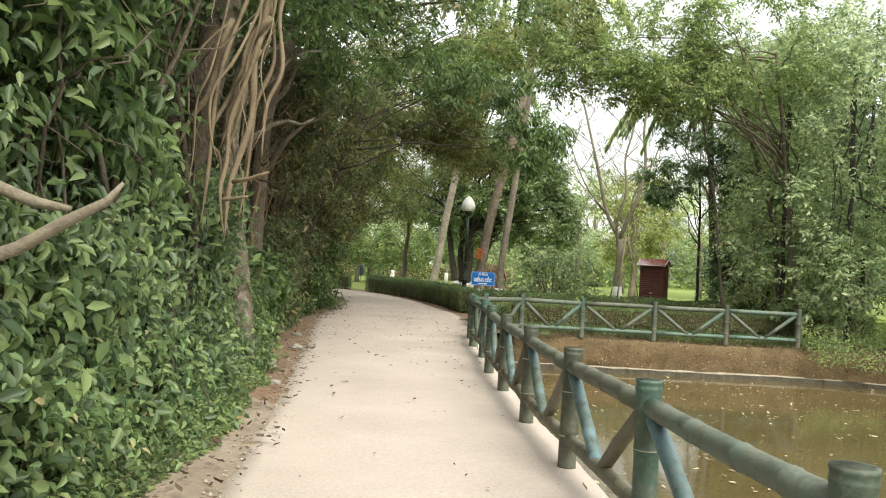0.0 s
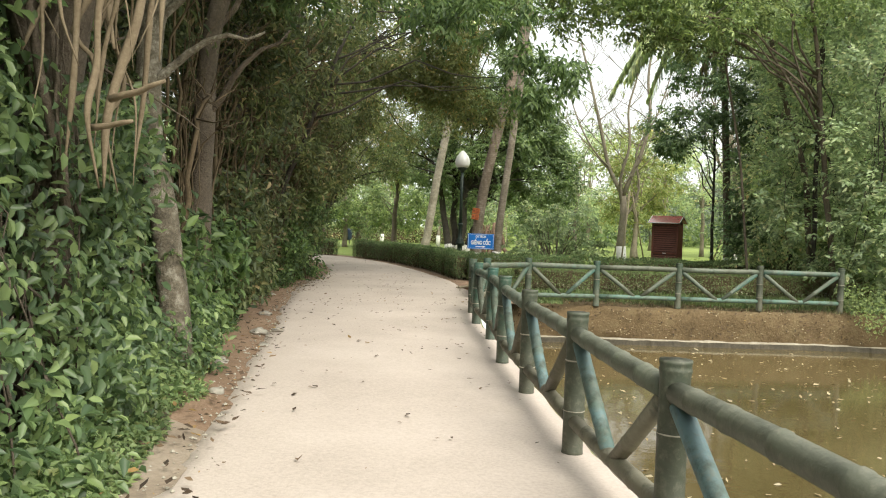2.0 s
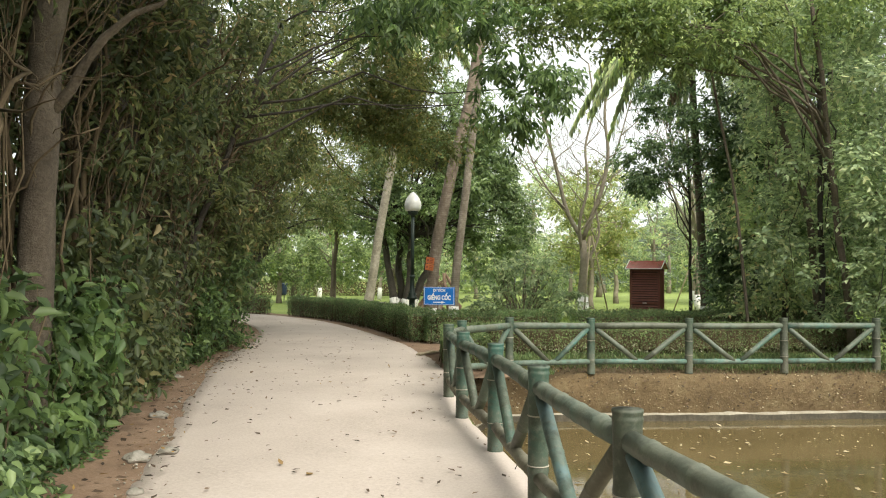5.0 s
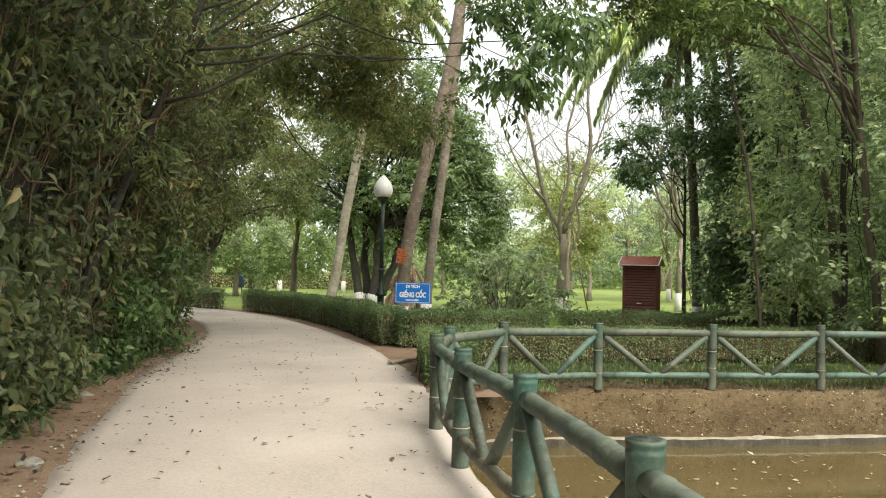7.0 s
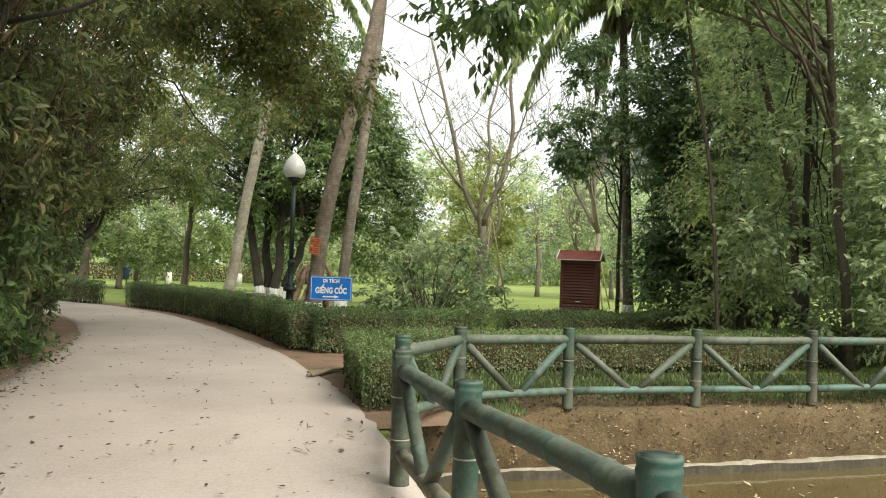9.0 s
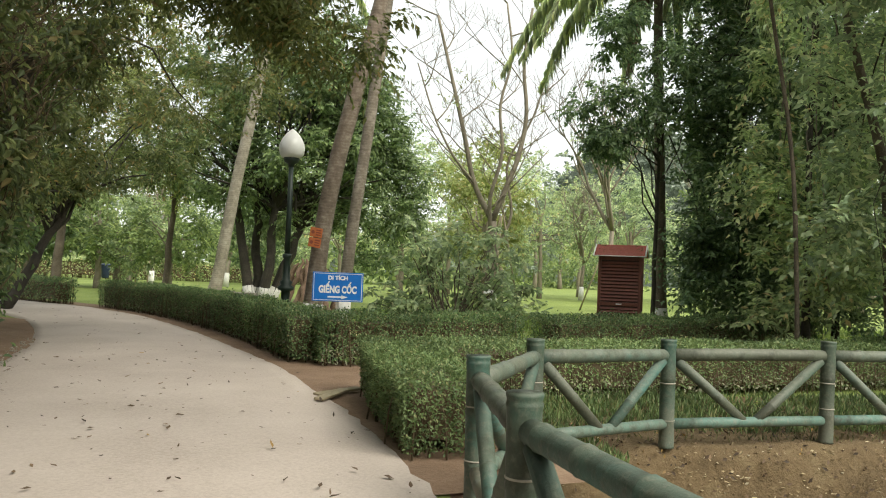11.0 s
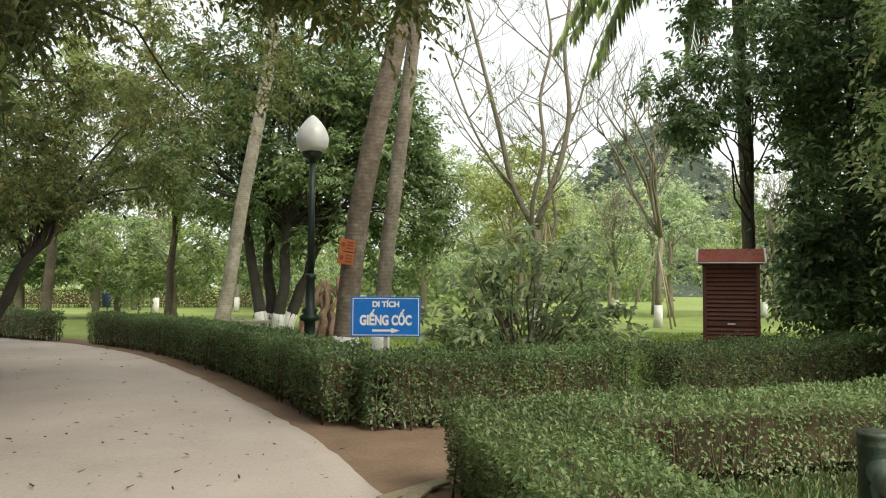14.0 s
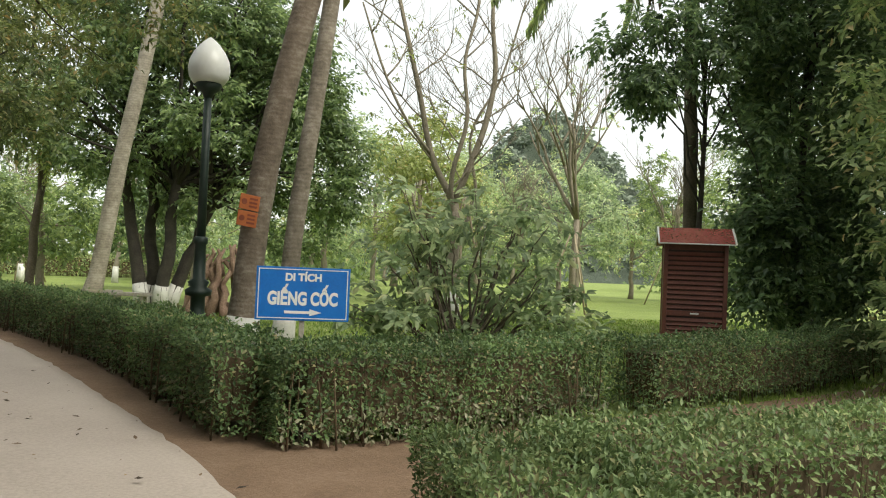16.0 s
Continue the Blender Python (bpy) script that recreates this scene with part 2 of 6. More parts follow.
def bamboo_paint(name, coats):
    """Green paint on cement bamboo, dusty and worn down to the cement near the ground, a bluer coat here and there."""
    m, n, l, p = nodes(name)
    a, b = noise_tex(n, l, 2.2, 4), noise_tex(n, l, 28, 6, 0.7)
    info = n.new("ShaderNodeObjectInfo")
    add = n.new("ShaderNodeMath")
    add.operation = "MULTIPLY_ADD"
    add.inputs[1].default_value, add.inputs[2].default_value = 0.35, -0.17
    l.new(info.outputs["Random"], add.inputs[0])
    s = n.new("ShaderNodeMath")
    l.new(a.outputs[0], s.inputs[0])
    l.new(add.outputs[0], s.inputs[1])
    coat = ramp(n, list(zip((0.33, 0.52, 0.66, 0.80), coats)))
    l.new(s.outputs[0], coat.inputs[0])
    worn = ramp(n, [(0.50, (0, 0, 0)), (0.66, (1, 1, 1))])
    l.new(b.outputs[0], worn.inputs[0])
    # dust lies on what faces up
    g = n.new("ShaderNodeNewGeometry")
    sep = n.new("ShaderNodeSeparateXYZ")
    l.new(g.outputs["Normal"], sep.inputs[0])
    up = n.new("ShaderNodeMath")
    up.operation = "MULTIPLY_ADD"
    up.use_clamp = True
    up.inputs[1].default_value, up.inputs[2].default_value = 0.30, 0.08
    l.new(sep.outputs["Z"], up.inputs[0])
    # paint is scuffed away towards the foot
    pos = n.new("ShaderNodeSeparateXYZ")
    l.new(g.outputs["Position"], pos.inputs[0])
    foot = n.new("ShaderNodeMapRange")
    foot.inputs["From Min"].default_value, foot.inputs["From Max"].default_value = 0.5, 0.0
    foot.inputs["To Min"].default_value, foot.inputs["To Max"].default_value = 0.0, 0.45
    l.new(pos.outputs["Z"], foot.inputs["Value"])
    mxa = n.new("ShaderNodeMath")
    mxa.operation = "MAXIMUM"
    l.new(up.outputs[0], mxa.inputs[0])
    l.new(foot.outputs[0], mxa.inputs[1])
    fac = n.new("ShaderNodeMath")
    fac.operation = "MULTIPLY_ADD"
    fac.use_clamp = True
    l.new(worn.outputs[0], fac.inputs[0])
    fac.inputs[1].default_value = 0.3
    l.new(mxa.outputs[0], fac.inputs[2])
    mix = n.new("ShaderNodeMix")
    mix.data_type = "RGBA"
    l.new(fac.outputs[0], mix.inputs["Factor"])
    l.new(coat.outputs[0], mix.inputs["A"])
    mix.inputs["B"].default_value = (0.205, 0.195, 0.15, 1)
    # blotches of dark moss and grime
    moss = noise_tex(n, l, 8, 7, 0.72)
    stain = ramp(n, [(0.50, (0, 0, 0)), (0.68, (0.75, 0.75, 0.75))])
    l.new(moss.outputs[0], stain.inputs[0])
    grime = n.new("ShaderNodeMix")
    grime.data_type = "RGBA"
    l.new(stain.outputs[0], grime.inputs["Factor"])
    l.new(mix.outputs["Result"], grime.inputs["A"])
    grime.inputs["B"].default_value = (0.042, 0.048, 0.03, 1)
    l.new(grime.outputs["Result"], p.inputs["Base Color"])
    p.inputs["Roughness"].default_value = 0.6
    bp = n.new("ShaderNodeBump")
    bp.inputs["Strength"].default_value, bp.inputs["Distance"].default_value = 0.6, 0.008
    l.new(b.outputs[0], bp.inputs["Height"])
    l.new(bp.outputs[0], p.inputs["Normal"])
    return m


M_FENCE = bamboo_paint("green_painted_cement", [(0.042, 0.052, 0.034), (0.045, 0.075, 0.050), (0.030, 0.090, 0.068), (0.03, 0.135, 0.118)])
M_BRACE = bamboo_paint("blue_green_painted_cement", [(0.065, 0.085, 0.065), (0.075, 0.14, 0.12), (0.11, 0.23, 0.26), (0.18, 0.33, 0.40)])
M_RAIL = bamboo_paint("weathered_green_cement", [(0.075, 0.088, 0.062), (0.095, 0.118, 0.086), (0.085, 0.128, 0.10), (0.06, 0.16, 0.14)])
M_LOWER = bamboo_paint("turquoise_painted_cement", [(0.07, 0.12, 0.095), (0.045, 0.145, 0.115), (0.03, 0.175, 0.145), (0.10, 0.155, 0.13)])
M_WORN = bamboo_paint("bare_worn_cement", [(0.10, 0.092, 0.062), (0.15, 0.138, 0.095), (0.20, 0.185, 0.135), (0.13, 0.155, 0.125)])


def palm_bark(name, dark, mid, light):
    """Ring scars and lichen blotches round a stem."""
    m, n, l, p = nodes(name)
    c = n.new("ShaderNodeTexCoord")
    w = n.new("ShaderNodeTexWave")
    w.bands_direction = "Z"
    w.inputs["Scale"].default_value, w.inputs["Distortion"].default_value = 5.0, 5.0
    w.inputs["Detail"].default_value, w.inputs["Detail Scale"].default_value = 3, 2.0
    l.new(c.outputs["Object"], w.inputs[0])
    b = noise_tex(n, l, 9, 6, 0.7)
    mix = n.new("ShaderNodeMix")
    mix.inputs["Factor"].default_value = 0.91
    l.new(w.outputs["Fac"], mix.inputs["A"])
    l.new(b.outputs[0], mix.inputs["B"])
    blotch = noise_tex(n, l, 2.6, 5, 0.65)
    both = n.new("ShaderNodeMix")
    both.inputs["Factor"].default_value = 0.45
    l.new(mix.outputs["Result"], both.inputs["A"])
    l.new(blotch.outputs[0], both.inputs["B"])
    r = ramp(n, [(0.34, dark), (0.5, mid), (0.64, light)])
    l.new(both.outputs["Result"], r.inputs[0])
    l.new(r.outputs[0], p.inputs["Base Color"])
    p.inputs["Roughness"].default_value = 0.9
    bp = n.new("ShaderNodeBump")
    bp.inputs["Strength"].default_value, bp.inputs["Distance"].default_value = 0.7, 0.02
    l.new(mix.outputs["Result"], bp.inputs["Height"])
    l.new(bp.outputs[0], p.inputs["Normal"])
    return m


M_PALM = palm_bark("palm_bark", (0.10, 0.08, 0.06), (0.20, 0.168, 0.132), (0.33, 0.29, 0.24))
M_PALMP = palm_bark("pale_palm_bark", (0.16, 0.14, 0.105), (0.30, 0.265, 0.21), (0.45, 0.41, 0.34))
M_PALMR = palm_bark("brown_palm_bark", (0.105, 0.080, 0.060), (0.205, 0.160, 0.125), (0.34, 0.295, 0.24))


def pond_water():
    m, n, l, p = nodes("muddy_water")
    a = noise_tex(n, l, 0.7, 3)
    r = ramp(n, [(0.3, (0.095, 0.072, 0.03)), (0.7, (0.135, 0.103, 0.047))])
    l.new(a.outputs[0], r.inputs[0])
    l.new(r.outputs[0], p.inputs["Base Color"])
    p.inputs["Roughness"].default_value, p.inputs["IOR"].default_value = 0.06, 1.33
    b = noise_tex(n, l, 5, 3)
    bp = n.new("ShaderNodeBump")
    bp.inputs["Strength"].default_value, bp.inputs["Distance"].default_value = 0.12, 0.02
    l.new(b.outputs[0], bp.inputs["Height"])
    l.new(bp.outputs[0], p.inputs["Normal"])
    return m


M_WATER = pond_water()
rng = np.random.default_rng(7)


# ---- building helpers ----
def mesh_of(name, verts, faces, material, smooth=False):
    me = bpy.data.meshes.new(name)
    me.from_pydata([tuple(v) for v in verts], [], [tuple(f) for f in faces])
    me.materials.append(material)
    if smooth:
        me.polygons.foreach_set("use_smooth", [True] * len(me.polygons))
    return me


def part(name, bm, material, parent=None, label="", smooth=False):
    """A bmesh, or a mesh, as one object under a thing."""
    if isinstance(bm, bmesh.types.BMesh):
        me = bpy.data.meshes.new(name)
        bm.to_mesh(me)
        bm.free()
        me.materials.append(material)
        if smooth:
            me.polygons.foreach_set("use_smooth", [True] * len(me.polygons))
    else:
        me = bm
    ob = new(name, me)
    if parent:
        ob.parent = parent
    if label:
        ob["label"] = label
    return ob


def thing(name, label, category, group="", at=(0, 0, 0), kind=""):
    ob = new(name)
    ob.location = at
    return tagged(ob, label, category, group, kind)


def box(sx, sy, sz, at=(0, 0, 0), rz=0.0, bevel=0.0, m=None):
    bm = bmesh.new()
    bmesh.ops.create_cube(bm, size=1)
    bmesh.ops.scale(bm, vec=(sx, sy, sz), verts=bm.verts)
    if bevel:
        bmesh.ops.bevel(bm, geom=bm.edges[:], offset=bevel, segments=2, affect="EDGES", profile=0.5)
    bmesh.ops.transform(bm, matrix=(m or pose(*at, 0, 0, rz)), verts=bm.verts)
    return bm


def tube_data(pts, radii, sides=8, wobble=0.0, off=0):
    """Rings of vertices along a line of points; closed at both ends."""
    pts = [Vector(p) for p in pts]
    verts, faces = [], []
    side = Vector((1, 0, 0))
    for i, p in enumerate(pts):
        d = (pts[min(i + 1, len(pts) - 1)] - pts[max(i - 1, 0)]).normalized()
        side = side - d * side.dot(d)
        if side.length < 1e-3:
            side = d.orthogonal()
        side.normalize()
        up = d.cross(side)
        for k in range(sides):
            a = 2 * math.pi * k / sides
            r = radii[i] * (1 + wobble * (random.random() - 0.5) * 2)
            verts.append(p + (side * math.cos(a) + up * math.sin(a)) * r)
    for i in range(len(pts) - 1):
        for k in range(sides):
            a, b = i * sides + k, i * sides + (k + 1) % sides
            faces.append((off + a, off + b, off + b + sides, off + a + sides))
    faces.append(tuple(off + k for k in reversed(range(sides))))
    faces.append(tuple(off + (len(pts) - 1) * sides + k for k in range(sides)))
    return verts, faces


def tubes(name, lines, material, sides=8, wobble=0.0):
    verts, faces = [], []
    for pts, radii in lines:
        v, f = tube_data(pts, radii, sides, wobble, len(verts))
        verts += v
        faces += f
    return mesh_of(name, verts, faces, material, True)


def curve_line(a, b, sag=0.0, n=8, jitter=0.0, bow=(0, 0, 0)):
    a, b, bow = Vector(a), Vector(b), Vector(bow)
    out = []
    for i in range(n + 1):
        t = i / n
        p = a.lerp(b, t) + bow * math.sin(math.pi * t)
        p.z -= sag * math.sin(math.pi * t)
        if jitter and 0 < i < n:
            p += Vector([random.uniform(-jitter, jitter) for _ in range(3)])
        out.append(p)
    return out


def unit(v):
    return v / np.maximum(np.linalg.norm(v, axis=-1, keepdims=True), 1e-6)


def leaf_mesh(name, at, way, face, length, width, material, sharp=False, curl=0.12):
    """Many folded leaves. at: stalk ends; way: where the tips point; face: roughly where the upper sides look."""
    n = len(at)
    way = unit(way)
    side = unit(np.cross(way, face))
    up = np.cross(side, way)
    length, width = np.broadcast_to(length, (n,))[:, None], np.broadcast_to(width, (n,))[:, None]
    if sharp:
        rows = [(0, 0, 0), (0.3, 0.5, 0.1), (0.68, 0.36, 0.06), (1.0, 0, -curl), (0.68, -0.36, 0.06), (0.3, -0.5, 0.1)]
        tri = [(0, 1, 2, 3), (0, 3, 4, 5)]
    else:
        rows = [(0, 0, 0), (0.45, 0.5, 0.1), (1.0, 0, -curl), (0.45, -0.5, 0.1)]
        tri = [(0, 1, 2), (0, 2, 3)]
    k = len(rows)
    v = np.empty((n, k, 3))
    for j, (a, b, c) in enumerate(rows):
        v[:, j] = at + way * length * a + side * width * b + up * length * c
    per = len(tri[0])
    f = (np.arange(n)[:, None, None] * k + np.array(tri)[None]).reshape(-1)
    me = bpy.data.meshes.new(name)
    me.vertices.add(n * k)
    me.vertices.foreach_set("co", v.reshape(-1).astype(np.float32))
    me.loops.add(len(f))
    me.loops.foreach_set("vertex_index", f.astype(np.int32))
    polys = len(f) // per
    me.polygons.add(polys)
    me.polygons.foreach_set("loop_start", (np.arange(polys) * per).astype(np.int32))
    me.materials.append(material)
    me.update(calc_edges=True)
    return me


def rand_dirs(n):
    return unit(rng.normal(size=(n, 3)))


def clump_leaves(centres, radii, per, length, material, name="crown", droop=0.35, slim=0.42, sharp=False, flat=0.8, shell=0.45):
    """Twigs that spread from each clump's heart, every one set with leaves on both sides: an uneven crown with gaps."""
    centres, radii = np.asarray(centres, float), np.asarray(radii, float)
    row = 9
    twigs = np.maximum((per * (radii / radii.mean()) ** 2 / row).astype(int), 2)
    c, r = np.repeat(centres, twigs, 0), np.repeat(radii, twigs)
    m = len(c)
    d = rand_dirs(m)
    d[:, 2] += 0.15
    d = unit(d)
    r = r * (0.55 + 0.6 * rng.random(m))
    side = unit(np.cross(d, rand_dirs(m) * 0.5 + np.array((0, 0, 1.0))))
    t = shell * 0.6 + (1 - shell * 0.6) * np.linspace(0, 1, row)
    off = d[:, None] * (r[:, None] * t)[:, :, None]
    off[:, :, 2] *= flat
    off[:, :, 2] -= (0.22 * droop * r[:, None] * t ** 2)
    at = (c[:, None] + off + rng.normal(0, 0.12 * length, off.shape)).reshape(-1, 3)
    hand = np.where(np.arange(row) % 2 == 0, 1.0, -1.0)[None, :, None]
    way = (d[:, None] * 0.55 + side[:, None] * hand * 0.75 + rng.normal(0, 0.28, off.shape)).reshape(-1, 3)
    way[:, 2] -= droop
    face = (rng.normal(0, 0.42, off.shape) + d[:, None] * 0.45 + np.array((0, 0, 0.75))).reshape(-1, 3)
    ln = length * (0.6 + 0.7 * rng.random(len(at)))
    return leaf_mesh(name, at, way, face, ln, ln * slim, material, sharp)


def blob_points(centre, size, n, hollow=0.55):
    d = rand_dirs(n)
    r = hollow + (1 - hollow) * rng.random(n)
    return np.asarray(centre) + d * r[:, None] * np.asarray(size)


def limbs(base, top, r, targets, count, sides=7):
    """A trunk line with limbs that reach towards some of the crown's clumps."""
    base, top = Vector(base), Vector(top)
    spine = curve_line(base, top, 0, 9, r * 0.35)
    lines = [(spine, [r * (1.25 if i == 0 else 1.0 - 0.055 * i) for i in range(10)])]
    pick = rng.choice(len(targets), min(count, len(targets)), replace=False)
    for i in pick:
        t = 0.5 + 0.5 * rng.random()
        k = min(int(t * 9), 8)
        start = spine[k].lerp(spine[k + 1], t * 9 - k)
        end = Vector(targets[i])
        rr = r * (0.5 - 0.22 * t)
        ln = curve_line(start, end, -0.08 * (end - start).length, 6, 0.04 * (end - start).length)
        lines.append((ln, [rr * (1 - 0.14 * j) for j in range(7)]))
    return lines


def tree(name, base, top, r, blobs, clumps, radius, per, leaf, leaf_mat, bark, label, group="", category="tree", droop=0.35, slim=0.42, sharp=False, limb_count=16, lime=0.0, shell=0.4, open_share=0.22):
    """blobs: (centre, size) of the crown's masses."""
    t = thing(name, label, category, group, base)
    inv = Vector(base)
    cs = np.vstack([blob_points(c, s, max(int(clumps * w), 3)) for c, s, w in blobs])
    # boughs stand apart: the crown is open where the wood is
    gap = np.array([noise.noise((p[0] * 0.55, p[1] * 0.55, p[2] * 0.75)) for p in cs])
    cs = cs[gap > np.quantile(gap, open_share)]
    lines = limbs(base, top, r, cs, limb_count)
    local = [([p - inv for p in pts], rad) for pts, rad in lines]
    part("trunk", tubes("trunk", local, bark, 8, 0.08), bark, t)
    if lime:
        d = (Vector(top) - inv).normalized()
        part("limewash", tubes("limewash", [([d * 0.0, d * lime * 0.3, d * lime], [r * 1.4, r * 1.2, r * 1.1])], M_LIME, 10, 0.03), M_LIME, t, "white limewash round the foot")
    rr = radius * (0.45 + 1.05 * rng.random(len(cs)) ** 1.3)
    part("crown", clump_leaves(cs - np.array(inv), rr, per, leaf, leaf_mat, "crown", droop, slim, sharp, 0.8, shell), leaf_mat, t)
    return t


# ---- ground, path, pond ----
def along(pts, step):
    """Points at even steps along a smooth line through pts."""
    pts = [np.array(p, float) for p in pts]
    ext = [2 * pts[0] - pts[1]] + pts + [2 * pts[-1] - pts[-2]]
    fine = []
    for i in range(1, len(ext) - 2):
        a, b, c, d = ext[i - 1:i + 3]
        for t in np.linspace(0, 1, 24, endpoint=False):
            fine.append(0.5 * (2 * b + (c - a) * t + (2 * a - 5 * b + 4 * c - d) * t ** 2 + (3 * b - a - 3 * c + d) * t ** 3))
    fine.append(pts[-1])
    fine = np.array(fine)
    s = np.r_[0, np.cumsum(np.linalg.norm(np.diff(fine, axis=0), axis=1))]
    q = np.linspace(0, s[-1], max(int(s[-1] / step), 2) + 1)
    return np.stack([np.interp(q, s, fine[:, k]) for k in range(fine.shape[1])], 1)


RIGHT = [(2.75, -3.0), (1.70, 5.95), (1.46, 7.7), (1.22, 9.55), (1.04, 11.2), (0.84, 13.0), (0.63, 14.55), (0.56, 16.3), (0.50, 18.3),
         (0.28, 20.8), (-0.04, 22.6), (-0.42, 24.7), (-1.2, 27.4), (-2.15, 30.4), (-3.9, 34.9), (-6.1, 38.4), (-9.3, 41.6), (-16.0, 45.5)]
LEFT = [(-0.15, -3.0), (-0.55, 3.5), (-0.72, 5.0), (-0.95, 6.2), (-1.32, 8.5), (-1.8, 10.7), (-2.35, 13.6), (-3.15, 17.4), (-3.7, 20.8), (-4.0, 24.5),
        (-4.5, 28.0), (-5.9, 32.5), (-8.2, 36.2), (-11.5, 39.0), (-17.0, 41.5)]
VEG = [(-0.95, -3.0), (-1.12, 2.0), (-1.2, 4.6), (-1.32, 6.3), (-1.75, 8.5), (-2.25, 11.0), (-2.9, 14.0), (-3.6, 17.2), (-3.95, 21.0), (-4.35, 25.2),
       (-5.6, 28.5), (-7.8, 33.0), (-11, 36.0)]
n_path = 240
edge_r, edge_l = along(RIGHT, 0.05), along(LEFT, 0.05)
edge_r = edge_r[np.linspace(0, len(edge_r) - 1, n_path).astype(int)]
edge_l = edge_l[np.linspace(0, len(edge_l) - 1, n_path).astype(int)]
rows_v, cols = [], 18
for i in range(n_path):
    rag = 0.05 * noise.noise((0, i * 0.7, 3.1)) + 0.02 * noise.noise((0, i * 2.3, 9.1))
    rag_r = (0.025 * noise.noise((5, i * 0.9, 2.0))) if edge_r[i][1] < 18.5 else 0.06 * noise.noise((5, i * 0.9, 2.0))
    a, b = edge_l[i] + np.array((rag, 0)), edge_r[i] + np.array((rag_r, 0))
    for j in range(cols):
        t = j / (cols - 1)
        p = a + (b - a) * t
        z = 0.012 * noise.noise((p[0] * 0.8, p[1] * 0.8, 0.5)) + 0.012 * (1 - (2 * t - 1) ** 2)
        rows_v.append((p[0], p[1], z))
    # the edge of the cement layer
    rows_v.append((a[0] - 0.02, a[1], -0.09))
    rows_v.append((b[0] + 0.02, b[1], -0.12))
w = cols + 2
faces = []
for i in range(n_path - 1):
    for j in range(cols - 1):
        faces.append((i * w + j, i * w + j + 1, (i + 1) * w + j + 1, (i + 1) * w + j))
    faces.append((i * w + cols, i * w, (i + 1) * w, (i + 1) * w + cols))
    faces.append((i * w + cols - 1, i * w + cols + 1, (i + 1) * w + cols + 1, (i + 1) * w + cols - 1))
tagged(new("path", mesh_of("path", rows_v, faces, M_PATH, True)), "pale sandy cement footpath scattered with dry leaves", "path", kind="structure")

# the pond's outline: the path's edge, the bank under the far fence, the wooded shore
pond_edge = [tuple(p) for p in along(RIGHT, 0.4) if p[1] < 18.0]
shore = [(0.75, 18.4), (1.35, 19.85), (2.2, 20.12), (4.0, 20.22), (6.0, 20.38), (8.6, 20.6), (10.5, 20.2), (14.0, 18.5), (16.5, 12.0), (17.0, 3.0), (15.0, -3.0)]
hole = [(x + 0.03, y) for x, y in pond_edge] + [(0.62, 18.3), (0.75, 20.4)] + [(x, y + 1.55) for x, y in shore[1:7]] + shore[7:]


def sheet(name, outer, inner, z, material):
    bm = bmesh.new()
    for loop in (outer, inner):
        vs = [bm.verts.new((x, y, z)) for x, y in loop]
        for i in range(len(vs)):
            bm.edges.new((vs[i], vs[(i + 1) % len(vs)]))
    bmesh.ops.triangle_fill(bm, edges=bm.edges[:], use_beauty=True)
    bmesh.ops.recalc_face_normals(bm, faces=bm.faces[:])
    if sum(f.normal.z for f in bm.faces) < 0:
        bmesh.ops.reverse_faces(bm, faces=bm.faces[:])
    return part(name, bm, material)


far = 1500.0
tagged(sheet("ground", [(-far, -far), (far, -far), (far, far), (-far, far)], hole, -0.035, M_LAWN), "mown green lawn and open ground", "ground", kind="structure")


def ribbon(name, a, b, za, zb, material, label, cat, bump=0.02, cols=6, kind="structure"):
    """A strip of uneven ground between two lines."""
    v, f = [], []
    for i in range(len(a)):
        for j in range(cols):
            t = j / (cols - 1)
            x, y = a[i] + (b[i] - a[i]) * t
            z = za + (zb - za) * t + bump * noise.noise((x * 1.7, y * 1.7, 4.0)) + bump * 0.5 * noise.noise((x * 6, y * 6, 1.0))
            v.append((x, y, z))
    for i in range(len(a) - 1):
        for j in range(cols - 1):
            f.append((i * cols + j, i * cols + j + 1, (i + 1) * cols + j + 1, (i + 1) * cols + j))
    return tagged(new(name, mesh_of(name, v, f, material, True)), label, cat, kind=kind)


def resample(p, n):
    return p[np.linspace(0, len(p) - 1, n).astype(int)]


vl = resample(along(VEG, 0.1), 160)
ll = resample(along(LEFT[:12], 0.1), 160)
cut = int(np.argmin(np.abs(vl[:, 1] - 9.4)))
ribbon("soil", (vl - np.array((1.6, 0)))[:cut + 1], (ll + np.array((0.06, 0)))[:cut + 1], 0.12, -0.004, M_SOIL, "pale dusty soil verge strewn with litter", "soil", 0.02, 10)
ribbon("soil", (vl - np.array((1.6, 0)))[cut:], (ll + np.array((0.06, 0)))[cut:], 0.12, -0.004, M_SOILR, "bare red-brown soil verge strewn with litter", "soil", 0.02, 10)
rr_edge = resample(along(RIGHT[8:], 0.1), 120)
ribbon("soil", rr_edge - np.array((0.08, 0.0)), rr_edge + np.array((1.15, 0.25)), -0.015, -0.012, M_SOILR, "bare brown soil at the foot of the hedge", "soil", 0.008, 8)
trail_a = resample(along([(-0.1, 22.7), (3.0, 23.6), (8.0, 25.2), (13, 28)], 0.2), 50)
trail_b = resample(along([(-0.3, 24.8), (3.0, 25.7), (8.0, 27.3), (13, 30)], 0.2), 50)
ribbon("soil", trail_a, trail_b, -0.020, -0.016, M_SOILR, "trodden brown soil between two clipped hedges", "soil", 0.008, 8)

